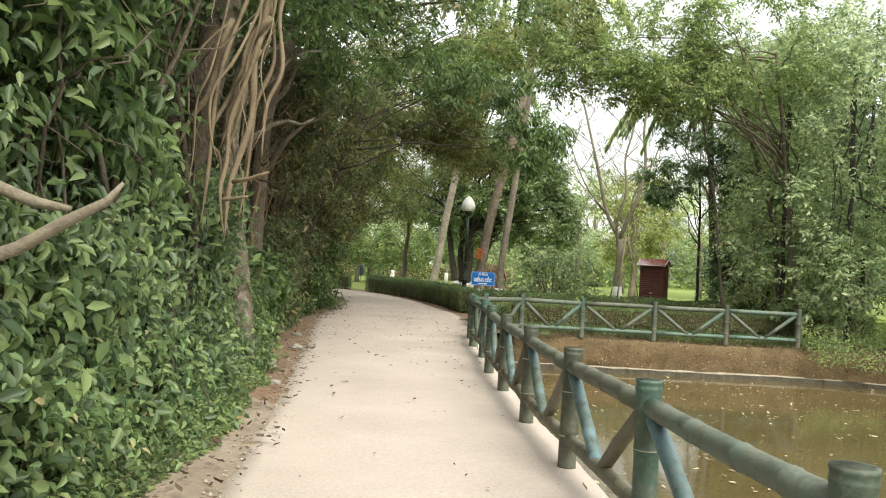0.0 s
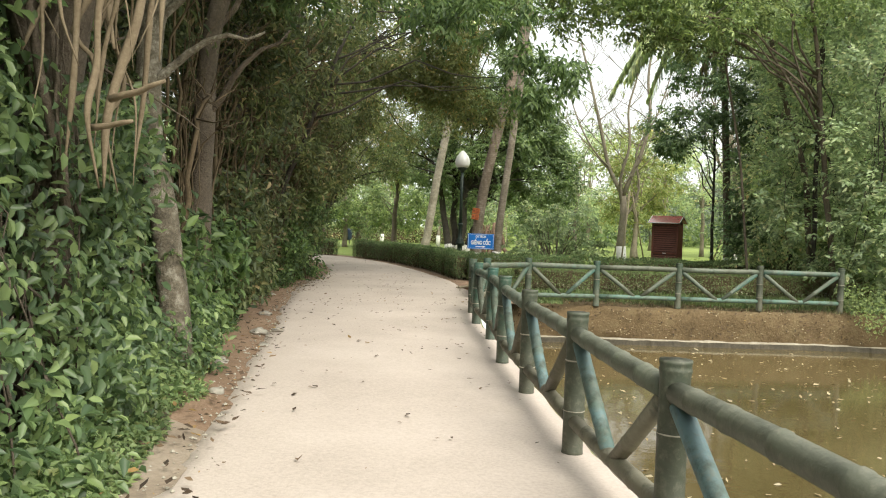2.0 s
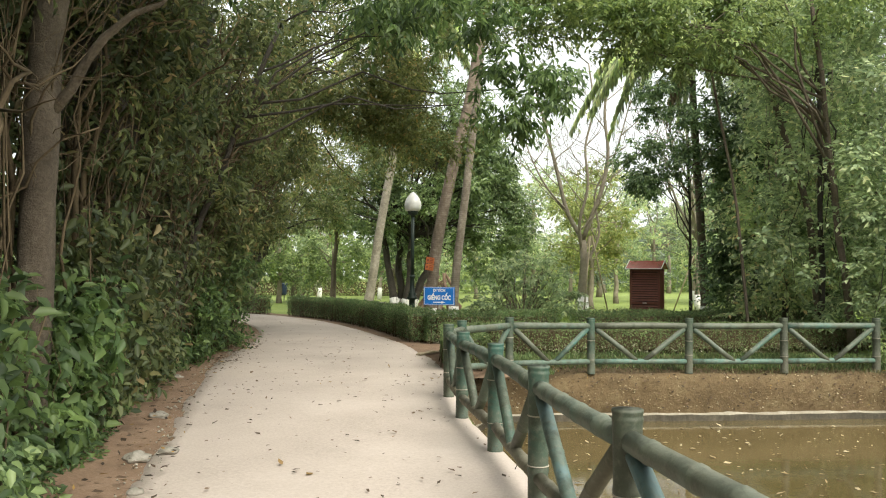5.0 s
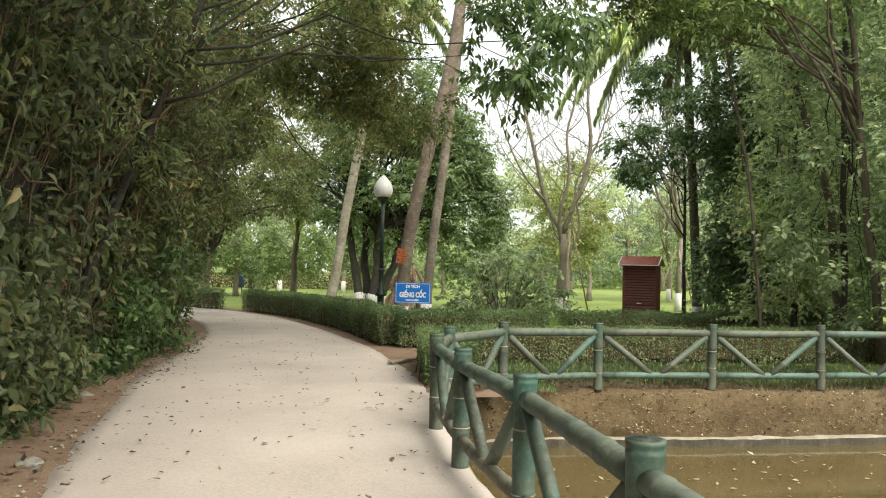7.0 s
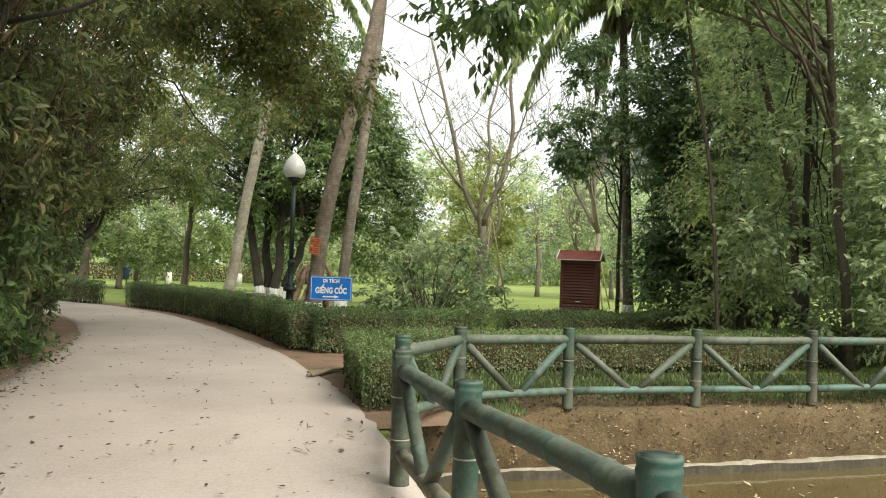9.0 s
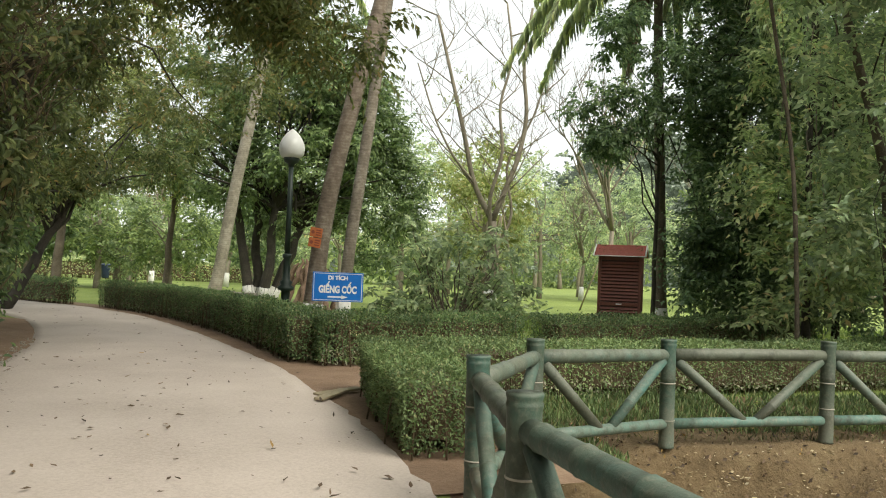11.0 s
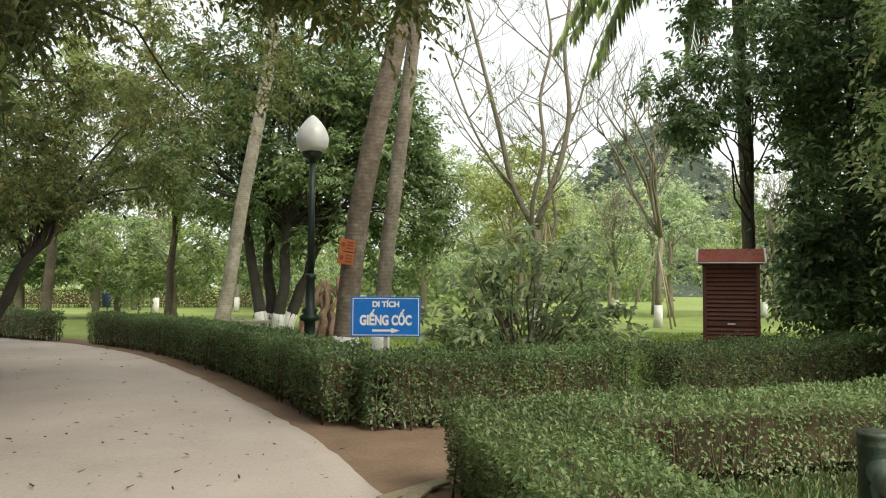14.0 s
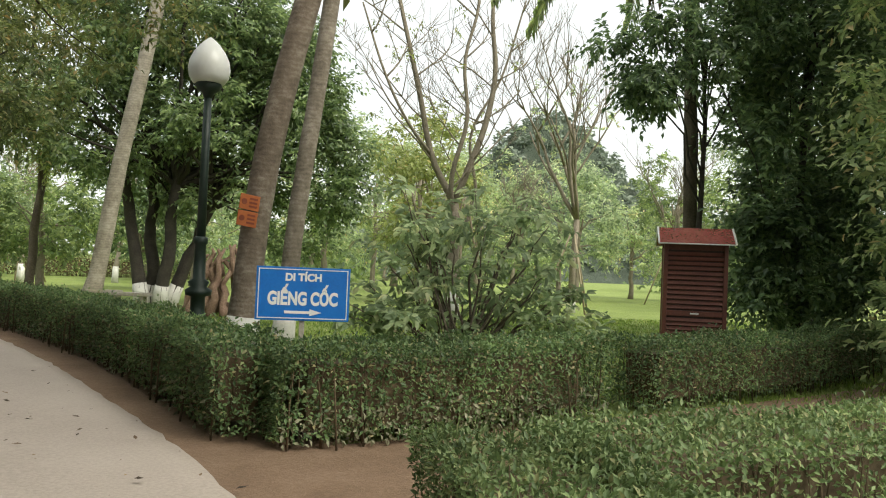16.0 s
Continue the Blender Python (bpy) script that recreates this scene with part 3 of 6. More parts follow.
# pond walls and water
WATER = -0.95
pe = np.array([(x + 0.03, y) for x, y in pond_edge])
ribbon("pond_wall", pe, pe + np.array((0.10, 0)), -0.03, WATER - 0.3, M_CONC, "stained cement pond wall below the path", "wall", 0.01, 6)
sh = resample(along(shore[:8], 0.05), 220)
out = np.array((0.0, -1.0))


def bank():
    """The earth bank: a crumbling face under the fence, a cement ledge at its foot."""
    prof = [(1.75, -0.03), (1.0, -0.10), (0.35, -0.15), (0.0, -0.16), (-0.10, -0.26), (-0.17, -0.45), (-0.20, -0.68), (-0.22, -0.82)]
    v, f = [], []
    for i, p in enumerate(sh):
        for k, (o, z) in enumerate(prof):
            q = p - out * o
            amp = 0.02 + 0.03 * (k > 3)
            nz = noise.noise((q[0] * 1.1, q[1] * 1.1, z * 4))
            n2 = noise.noise((q[0] * 5, q[1] * 5, z * 14 + k * 3.7))
            v.append((q[0], q[1] + 2.2 * amp * nz + 0.03 * n2, z + (0.03 * nz + 0.015 * n2) * (0 < k < 7)))
    m = len(prof)
    for i in range(len(sh) - 1):
        for k in range(m - 1):
            f.append((i * m + k, (i + 1) * m + k, (i + 1) * m + k + 1, i * m + k + 1))
    tagged(new("bank", mesh_of("bank", v, f, M_BANK, True)), "crumbling brown earth bank above the pond", "bank", kind="structure")
    v, f = [], []
    led = [(-0.15, -0.80), (-0.24, -0.815), (-0.265, -0.84), (-0.27, -1.2)]
    for i, p in enumerate(sh):
        for o, z in led:
            q = p - out * (o + 0.05 * noise.noise((p[0] * 2.1, 1.0, 0)) + 0.03 * noise.noise((p[0] * 8.0, 1.0, 0)))
            v.append((q[0], q[1], z + 0.02 * noise.noise((p[0] * 2.7, o * 9, 2.0))))
    wet = []
    for i in range(len(sh) - 1):
        for k in range(3):
            (wet if k == 2 else f).append((i * 4 + k, (i + 1) * 4 + k, (i + 1) * 4 + k + 1, i * 4 + k + 1))
    tagged(new("pond_wall", mesh_of("pond_wall", v, wet, M_WET, False)), "dark wet cement face below the ledge", "wall", kind="structure")
    tagged(new("ledge", mesh_of("ledge", v, f, M_LEDGE, False)), "pale worn cement ledge at the waterline", "ledge", kind="structure")


bank()
ca = resample(along([(0.50, 17.7), (0.44, 18.6), (0.25, 20.6)], 0.1), 30)
cb = resample(along([(0.72, 18.0), (1.0, 18.95), (1.4, 20.4)], 0.1), 30)
ribbon("soil", ca, cb, -0.03, -0.075, M_SOILR, "bare soil round the corner of the fence", "soil", 0.012, 6)
strip = resample(along([(x, y + 1.35) for x, y in shore[1:7]], 0.05), 120)
ribbon("soil", strip, strip + np.array((0, 0.75)), -0.055, -0.018, M_BANK, "brown earth strewn with litter before the low hedge", "soil", 0.015, 6)
sh2 = np.array(shore[7:])
sh2 = resample(along([tuple(p) for p in sh2], 0.4), 40)
ribbon("bank", sh2 + np.array((2.0, 0)), sh2 - np.array((0.4, 0)), 0.0, -1.1, M_BANK, "brown earth shore under the trees", "bank", 0.06, 8)
bm = bmesh.new()
vs = [bm.verts.new((x, y, WATER)) for x, y in ((-1, -4), (18, -4), (18, 21), (-1, 21))]
bm.faces.new(vs)
tagged(part("water", bm, M_WATER), "still muddy brown pond water", "water", kind="structure")


# ---- bamboo-style cement fence ----
def post(parent, x, y, z0, h, r=0.07):
    """A cement bamboo stem: swollen joints, a cut rim on top."""
    prof = [(0.0, 1.04), (0.02, 1.0)]
    for k, j in enumerate((0.28, 0.60)):
        j += random.uniform(-0.04, 0.04)
        prof += [(j - 0.02, 0.985), (j - 0.008, 1.035), (j + 0.008, 1.035), (j + 0.02, 0.985)]
    prof += [(0.90, 1.0), (0.93, 1.02), (0.945, 1.06), (0.955, 1.06), (0.962, 1.02), (0.975, 1.03), (0.985, 1.07), (1.0, 1.07), (1.0, 0.88), (0.982, 0.84), (0.98, 0.3)]
    tilt = Vector((random.uniform(-0.012, 0.012), random.uniform(-0.012, 0.012), 1))
    pts = [tilt * (t * h) for t, _ in prof]
    bumped = tubes("post", [([p for p in pts], [r * q for _, q in prof])], M_FENCE, 16, 0.012)
    ob = part("post", bumped, M_FENCE, parent)
    ob.location = (x, y, z0)
    top = bmesh.new()
    bmesh.ops.create_cone(top, cap_ends=True, segments=16, radius1=r * 0.9, radius2=r * 0.86, depth=0.02, matrix=Matrix.Translation(tilt * (h - 0.014)))
    part("cut_top", top, M_LEDGE, ob, "pale worn cut top")
    for j in (0.30, 0.62):
        z = (j + random.uniform(-0.05, 0.05)) * h
        part("joint_ring", tubes("joint_ring", [([tilt * (z - 0.005), tilt * (z - 0.002), tilt * (z + 0.002), tilt * (z + 0.005)], [r, r * 1.05, r * 1.05, r])], M_CONC, 16), M_CONC, ob, "pale worn ring")
    return ob


def stick(name, parent, a, b, r, joints=2, coat=M_FENCE):
    """A rail or brace between two points, with swollen joints and a slight bend."""
    a, b = Vector(a), Vector(b)
    d = b - a
    ts = [0.0]
    for k in range(joints):
        j = (k + 0.6 + 0.3 * random.random()) / (joints + 0.2)
        ts += [j - 0.012, j - 0.004, j + 0.004, j + 0.012]
    ts = sorted(t for t in ts if t < 0.99) + [1.0]
    bend = Vector((random.uniform(-1, 1), random.uniform(-1, 1), random.uniform(-1, 1))) * 0.008
    pts, rad = [], []
    for i, t in enumerate(ts):
        pts.append(d * t + bend * math.sin(math.pi * t))
        mid = i > 0 and i < len(ts) - 1 and (i - 1) % 4 in (1, 2)
        rad.append(r * (1.08 if mid else 1.0) * (1.04 - 0.08 * t))
    ob = part(name, tubes(name, [(pts, rad)], coat, 14, 0.012), coat, parent)
    ob.location = a
    return ob


def fence(stations, label, first=0):
    """stations: (x, y, ground, height). Top rail, bottom rail and a V of two braces in each bay."""
    f = thing("fence", label, "fence")
    for i, (x, y, z, h) in enumerate(stations):
        if i >= first:
            post(f, x, y, z, h)
    for (x0, y0, z0, h0), (x1, y1, z1, h1) in zip(stations, stations[1:]):
        a0, a1 = Vector((x0, y0, z0 + h0 - 0.145)), Vector((x1, y1, z1 + h1 - 0.145))
        b0, b1 = Vector((x0, y0, z0 + 0.22)), Vector((x1, y1, z1 + 0.22))
        d = (a1 - a0).normalized() * 0.055
        near_path = y0 < 11
        stick("top_rail", f, a0 + d, a1 - d, 0.057, 4, M_FENCE if 11 < y0 < 17 else M_RAIL)
        stick("bottom_rail", f, b0 + d, b1 - d, 0.049, 3, M_WORN if y0 < 17 else M_LOWER)
        mid = b0.lerp(b1, 0.5)
        stick("brace", f, a0 + d * 1.6 - Vector((0, 0, 0.05)), mid - d * 1.0, 0.046, 1, M_WORN if near_path else M_RAIL)
        stick("brace", f, a1 - d * 1.6 - Vector((0, 0, 0.05)), mid + d * 1.0, 0.046, 1, M_BRACE if near_path else M_FENCE)
    return f


near = [(2.36, 0.55, 0, 0.94), (2.10, 2.45, 0, 0.94), (1.83, 4.32, 0, 0.925), (1.565, 6.05, 0, 0.91), (1.31, 7.72, 0, 0.94), (1.09, 9.6, 0, 0.935), (0.895, 11.22, 0, 0.96),
        (0.765, 13.05, 0, 0.96), (0.54, 14.75, 0, 0.95), (0.435, 16.3, 0, 0.945), (0.68, 17.95, 0, 0.91)]
fence(near, "worn green cement fence shaped like bamboo beside the footpath")
bay = [(0.68, 17.95, -0.02, 0.93), (1.555, 19.5, -0.12, 1.01), (3.10, 20.2, -0.15, 1.005), (4.92, 20.36, -0.15, 1.01), (6.75, 20.52, -0.15, 1.02), (8.60, 20.75, -0.15, 1.02)]
fence(bay, "worn green cement fence shaped like bamboo on the pond bank", 1)


# ---- clipped hedges ----
def hedge(line, depth, height, label, per=1500, leaf=0.045, mat=L_HEDGE, lean=0.0, thin=1.0, group="clipped hedges", dusty=0):
    """line: its middle on the ground. Leaves thick on the top and the sides, stems showing lower down."""
    c = along(line, 0.1)
    base = Vector((c[0][0], c[0][1], -0.02))
    t = thing("hedge", label, "hedge", group, base)
    tang = unit(np.gradient(c, axis=0))
    nor = np.stack([-tang[:, 1], tang[:, 0]], 1)
    length = 0.1 * (len(c) - 1)
    half = depth / 2

    def place(n, u, v, zz):
        """u: along; v: across, -1 to 1; zz: height as a share."""
        k = u * (len(c) - 1)
        i = np.minimum(k.astype(int), len(c) - 2)
        fr = (k - i)[:, None]
        p = c[i] * (1 - fr) + c[i + 1] * fr
        m = nor[i]
        b = np.array([noise.noise((float(q[0]) * 1.3, float(q[1]) * 1.3, float(h) * 1.5)) for q, h in zip(p + m * v[:, None], zz)])
        across = v * half * (1 + 0.16 * b) * (0.86 + 0.14 * zz)
        h = height * zz * (1 + 0.13 * b)
        return np.c_[p + m * across[:, None], h], m

    n_top, n_side, n_end = int(per * length * depth), int(per * 0.9 * length * height * thin), int(per * depth * height)
    ps, outw = [], []
    q, m = place(n_top, rng.random(n_top), rng.uniform(-1, 1, n_top), 1.0 - 0.22 * rng.random(n_top) ** 2)
    ps.append(q)
    outw.append(np.c_[m * 0.0, np.ones(n_top)])
    for s in (-1, 1):
        z = 0.06 + 0.94 * rng.random(n_side) ** 0.8
        q, m = place(n_side, rng.random(n_side), s * (1.0 - 0.35 * rng.random(n_side) ** 2), z)
        ps.append(q)
        outw.append(np.c_[m * s, 0.4 * np.ones(n_side)])
    for u0 in (0.0, 1.0):
        q, m = place(n_end, np.clip(u0 + rng.normal(0, 0.05 / length, n_end), 0, 1), rng.uniform(-1, 1, n_end), 0.06 + 0.94 * rng.random(n_end))
        tg = tang[0] * -1 if u0 == 0 else tang[-1]
        q[:, :2] += tg * (0.06 * rng.random(n_end))[:, None]
        ps.append(q)
        outw.append(np.c_[np.repeat(tg[None], n_end, 0), 0.4 * np.ones(n_end)])
    at, o = np.vstack(ps), np.vstack(outw)
    o = unit(o)
    way = o * 0.6 + rand_dirs(len(at)) * 0.9
    face = o * 0.7 + rand_dirs(len(at)) * 0.6 + np.array((0, 0, 0.5))
    ln = leaf * (0.6 + 0.8 * rng.random(len(at)))
    # stray sprigs that grew since the last cut
    stray = (rng.random(len(at)) < 0.05) & (at[:, 2] > 0.8 * height)
    at[:, 2] += stray * 0.09 * rng.random(len(at))
    at[:, 2] = np.maximum(at[:, 2], 0.03)
    part("foliage", leaf_mesh("foliage", at - np.array(base), way, face, ln, ln * 0.5, mat), mat, t)
    if dusty:
        nd = int(dusty * length)
        q, m = place(nd, rng.random(nd), np.where(rng.random(nd) < 0.5, -1, 1) * (1.02 - 0.15 * rng.random(nd)), 0.04 + 0.36 * rng.random(nd) ** 1.3)
        ln = leaf * 1.3 * (0.6 + 0.8 * rng.random(nd))
        part("lower_foliage", leaf_mesh("lower_foliage", q - np.array(base), rand_dirs(nd) + np.array((0, 0, -0.5)), rand_dirs(nd) * 0.7 + np.array((0, -0.5, 0.6)), ln, ln * 0.5, L_DUST), L_DUST, t, "pale dusty lower leaves")
    # stems
    k = int(70 * length * depth)
    q, m = place(k, rng.random(k), rng.uniform(-0.92, 0.92, k), np.ones(k) * 0.9)
    lines = []
    for x, y, z in q:
        a = Vector((x + random.uniform(-0.08, 0.08), y + random.uniform(-0.08, 0.08), -0.01)) - base
        b = Vector((x, y, z)) - base
        lines.append(([a, a.lerp(b, 0.5) + Vector((random.uniform(-0.03, 0.03), random.uniform(-0.03, 0.03), 0)), b], [0.009, 0.007, 0.003]))
    tagged(part("stem_mass", tubes("stem_mass", lines, M_TWIG, 4), M_TWIG, t), kind="stuff")
    # a solid twig-brown core, added inside so that no light passes
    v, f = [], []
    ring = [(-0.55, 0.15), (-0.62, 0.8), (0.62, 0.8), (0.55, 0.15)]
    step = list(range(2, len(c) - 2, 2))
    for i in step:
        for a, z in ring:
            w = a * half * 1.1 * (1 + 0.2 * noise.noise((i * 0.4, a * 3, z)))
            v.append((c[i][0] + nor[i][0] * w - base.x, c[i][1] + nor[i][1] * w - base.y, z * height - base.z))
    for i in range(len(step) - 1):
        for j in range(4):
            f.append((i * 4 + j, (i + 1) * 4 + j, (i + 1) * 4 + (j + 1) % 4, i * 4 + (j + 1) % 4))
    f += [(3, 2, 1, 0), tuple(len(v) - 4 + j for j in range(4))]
    part("light_block", mesh_of("light_block", v, f, M_TWIG), M_TWIG, t)
    return t


hedge([(0.02, 25.25), (-0.45, 27.4), (-1.35, 30.5), (-3.1, 35.0), (-5.3, 38.6)], 0.72, 0.76, "clipped green hedge following the bend of the footpath", 1900, 0.042, dusty=60)
hedge([(0.15, 25.15), (1.2, 25.32), (3.35, 26.1)], 0.66, 0.76, "clipped green hedge with pale lower leaves behind the bare soil", 2600, 0.04, dusty=420)
hedge([(3.95, 26.2), (7.5, 27.6), (12.0, 30.2)], 0.66, 0.72, "clipped green hedge in front of the wooden cabinet", 1900, 0.042)
hedge([(-6.7, 39.4), (-9.4, 42.2), (-13.0, 44.6)], 0.7, 0.76, "clipped green hedge at the far end of the footpath", 500, 0.07)
hedge([(0.80, 19.25), (0.78, 21.0), (0.85, 22.5)], 0.80, 0.60, "clipped low hedge with loose twigs beside the footpath", 3200, 0.034, L_HEDGEP)
hedge([(1.2, 22.35), (3.5, 22.65), (7.0, 23.3), (12.0, 24.8)], 1.0, 0.60, "clipped low hedge with brown stems behind the pond fence", 2300, 0.037, L_HEDGEP, thin=0.85, dusty=220)
hedge([(-24, 74), (-12, 76), (2, 78)], 1.0, 1.5, "tall clipped hedge far across the lawn", 130, 0.14, L_PALE)


# ---- signboard ----
def letters(body, size, material, parent, at, bold=0.0, name="lettering"):
    cu = bpy.data.curves.new("lettering", "FONT")
    cu.body, cu.size, cu.align_x, cu.align_y, cu.offset, cu.extrude = body, size, "CENTER", "CENTER", bold, 0.0015
    tmp = new("lettering_curve", cu)
    bpy.context.view_layer.update()
    me = bpy.data.meshes.new_from_object(tmp.evaluated_get(bpy.context.evaluated_depsgraph_get()))
    bpy.data.objects.remove(tmp)
    me.materials.clear()
    me.materials.append(material)
    ob = part(name, me, material, parent)
    ob.matrix_basis = Matrix.Translation(at) @ pose(0, 0, 0, 90, 0, 0)
    return ob


sign = thing("signboard", "blue metal direction sign with white lettering and an arrow", "sign", at=(0.43, 25.72, -0.03))
sign.rotation_euler = (0, 0, radians(-9))
SZ = 1.14
board = part("board", box(0.78, 0.018, 0.45, (0, 0, SZ), bevel=0.003), M_BLUE, sign)
for nm, sx, sz, x, z in (("border", 0.745, 0.008, 0, 0.205), ("border", 0.745, 0.008, 0, -0.205), ("border", 0.008, 0.402, -0.3685, 0), ("border", 0.008, 0.402, 0.3685, 0)):
    part(nm, box(sx, 0.004, sz, (x, -0.0105, SZ + z)), M_WHITE, board)
letters("DI TÍCH", 0.086, M_WHITE, board, (0, -0.0105, SZ + 0.137), 0.004)
ob = letters("GIẾNG CỐC", 0.150, M_WHITE, board, (0, -0.0105, SZ - 0.045), 0.007)
ob.scale = (0.70, 1.0, 1)
bm = bmesh.new()
pts = [(-0.15, -0.012), (0.06, -0.012), (0.06, -0.030), (0.16, 0.0), (0.06, 0.030), (0.06, 0.012), (-0.15, 0.012)]
f = bm.faces.new([bm.verts.new((x, 0, z)) for x, z in pts])
ex = bmesh.ops.extrude_face_region(bm, geom=[f])
bmesh.ops.translate(bm, vec=(0, -0.003, 0), verts=[v for v in ex["geom"] if isinstance(v, bmesh.types.BMVert)])
arrow = part("arrow", bm, M_WHITE, board)
arrow.location = (0.0, -0.0092, SZ - 0.155)
part("post", box(0.045, 0.03, 0.95, (0, 0.025, 0.475), bevel=0.004), M_CONC, sign, "grey steel post")
part("bracket", box(0.3, 0.016, 0.03, (0, 0.018, SZ - 0.1), bevel=0.003), M_CONC, sign)


# ---- street lamp ----
lamp = thing("street_lamp", "dark green iron park lamp with a white teardrop globe", "lamp", at=(-0.31, 29.0, -0.035))
lines = [(0.0, 0.15), (0.25, 0.14), (0.30, 0.11), (0.75, 0.10), (0.80, 0.085), (0.98, 0.085), (1.0, 0.15), (1.06, 0.16), (1.10, 0.10), (1.16, 0.13), (1.20, 0.075), (1.62, 0.065), (1.64, 0.085), (1.70, 0.085), (1.72, 0.06)]
part("base", tubes("base", [([Vector((0, 0, z)) for z, _ in lines], [r for _, r in lines])], M_POLE, 20), M_POLE, lamp)
part("pole", tubes("pole", [([Vector((0, 0, z)) for z in (1.7, 2.6, 3.5)], [0.055, 0.05, 0.045])], M_POLE, 16), M_POLE, lamp)
cap = [(3.44, 0.05), (3.50, 0.07), (3.53, 0.13), (3.60, 0.16), (3.62, 0.15)]
part("holder", tubes("holder", [([Vector((0, 0, z)) for z, _ in cap], [r for _, r in cap])], M_POLE, 20), M_POLE, lamp)
head = [(3.61, 0.13), (3.625, 0.19), (3.70, 0.235), (3.80, 0.25), (3.90, 0.235), (4.00, 0.19), (4.09, 0.125), (4.15, 0.07), (4.19, 0.02), (4.20, 0.004)]
part("globe", tubes("globe", [([Vector((0, 0, z)) for z, _ in head], [r for _, r in head])], M_GLOBE, 28), M_GLOBE, lamp, "white milk-glass teardrop globe")
lamp.scale = (1, 1, 0.978)


# ---- louvred wooden cabinet ----
kiosk = thing("cabinet", "brown louvred timber cabinet with a shiny red sheet-metal roof", "cabinet", at=(6.42, 28.55, -0.035))
kiosk.rotation_euler = (0, 0, radians(-31))
kiosk.scale = (0.96, 1, 1.09)
KW, KD, KH = 0.90, 0.5, 1.76
body = part("body", box(KW - 0.06, KD - 0.06, KH - 0.1, (0, 0, KH / 2 + 0.03)), M_WOODD, kiosk)
for x in (-1, 1):
    for y in (-1, 1):
        part("corner_post", box(0.06, 0.06, KH, (x * (KW / 2 - 0.03), y * (KD / 2 - 0.03), KH / 2), bevel=0.006), M_WOOD, kiosk)
for y in (-1, 1):
    for z in (0.08, 0.86, KH - 0.05):
        part("cross_rail", box(KW - 0.12, 0.04, 0.07, (0, y * (KD / 2 - 0.024), z), bevel=0.005), M_WOOD, kiosk)
for z0, z1 in ((0.13, 0.81), (0.91, KH - 0.1)):
    n = 12
    for k in range(n):
        z = z0 + (k + 0.5) * (z1 - z0) / n
        for y in (-1, 1):
            part("slat", box(1, 1, 1, m=pose(0, y * (KD / 2 - 0.025), z, y * 34, 0, 0) @ Matrix.Diagonal((KW - 0.12, 0.014, 0.058, 1))), M_WOOD, kiosk)
for x in (-1, 1):
    part("side_panel", box(0.02, KD - 0.12, KH - 0.12, (x * (KW / 2 - 0.02), 0, KH / 2)), M_WOOD, kiosk)
part("name_plate", box(0.12, 0.006, 0.018, (0, -KD / 2 - 0.001, 0.86)), M_WHITE, kiosk, "small pale name plate")
roof = bmesh.new()
prof = [(-0.40, 1.74), (-0.40, 1.755), (0.0, 1.97), (0.40, 1.755), (0.40, 1.74), (0.0, 1.952)]
for x in (-0.53, 0.53):
    roof.faces.new([roof.verts.new((x, y, z)) for y, z in prof])
roof.verts.ensure_lookup_table()
for i in range(6):
    j = (i + 1) % 6
    roof.faces.new((roof.verts[i], roof.verts[j], roof.verts[6 + j], roof.verts[6 + i]))
bmesh.ops.recalc_face_normals(roof, faces=roof.faces[:])
rf = part("roof", roof, M_ROOF, kiosk, "shiny red sheet-metal ridge roof")
for x in (-0.535, 0.535):
    for y in (-1, 1):
        a, b = Vector((x, y * 0.405, 1.752)), Vector((x, 0, 1.972))
        part("edge_trim", tubes("edge_trim", [([a, b], [0.016, 0.016])], M_WHITE, 4), M_WHITE, rf, "pale metal edge strip")
for y in (-1, 1):
    part("edge_trim", tubes("edge_trim", [([Vector((-0.53, y * 0.405, 1.748)), Vector((0.53, y * 0.405, 1.748))], [0.011, 0.011])], M_WHITE, 4), M_WHITE, rf, "pale metal edge strip")
for x in (-0.40, 0.40):
    gable = bmesh.new()
    for o in (-0.01, 0.01):
        gable.faces.new([gable.verts.new((x + o, y, z)) for y, z in ((-0.25, 1.74), (0.25, 1.74), (0.0, 1.93))])
    part("gable", gable, M_WOODD, kiosk)



# ---- palms ----
def frond(name, parent, start, heading, reach, drop, mat, leaflets=60, width=0.55, rise=0.5):
    """An arching rib with hanging leaflets."""
    h = np.array((math.cos(heading), math.sin(heading), 0.0))
    ts = np.linspace(0, 1, 14)
    rib = np.array([np.array(start) + h * reach * t + np.array((0, 0, rise * math.sin(t * 2.2) - drop * t * t)) for t in ts])
    rachis = part(name, tubes(name, [([Vector(p) for p in rib], [0.03 * (1 - 0.8 * t) + 0.004 for t in ts])], M_STAKE, 5), M_STAKE, parent)
    u = np.repeat(np.linspace(0.12, 1, leaflets), 2)
    at = np.stack([np.interp(u, ts, rib[:, k]) for k in range(3)], 1)
    side = np.tile([1, -1], leaflets)[:, None] * np.array((-h[1], h[0], 0))
    way = side * 0.5 + h * 0.4 + np.array((0, 0, -0.95)) + rand_dirs(len(u)) * 0.15
    ln = width * (0.55 + 0.6 * np.sin(np.pi * np.clip(u, 0.1, 0.95))) * (0.85 + 0.3 * rng.random(len(u)))
    part("blade", leaf_mesh("blade", at, way, np.repeat(h[None], len(u), 0) * 0.3 + np.array((0, 0, 1)), ln, 0.017, mat, True, 0.25), mat, rachis)


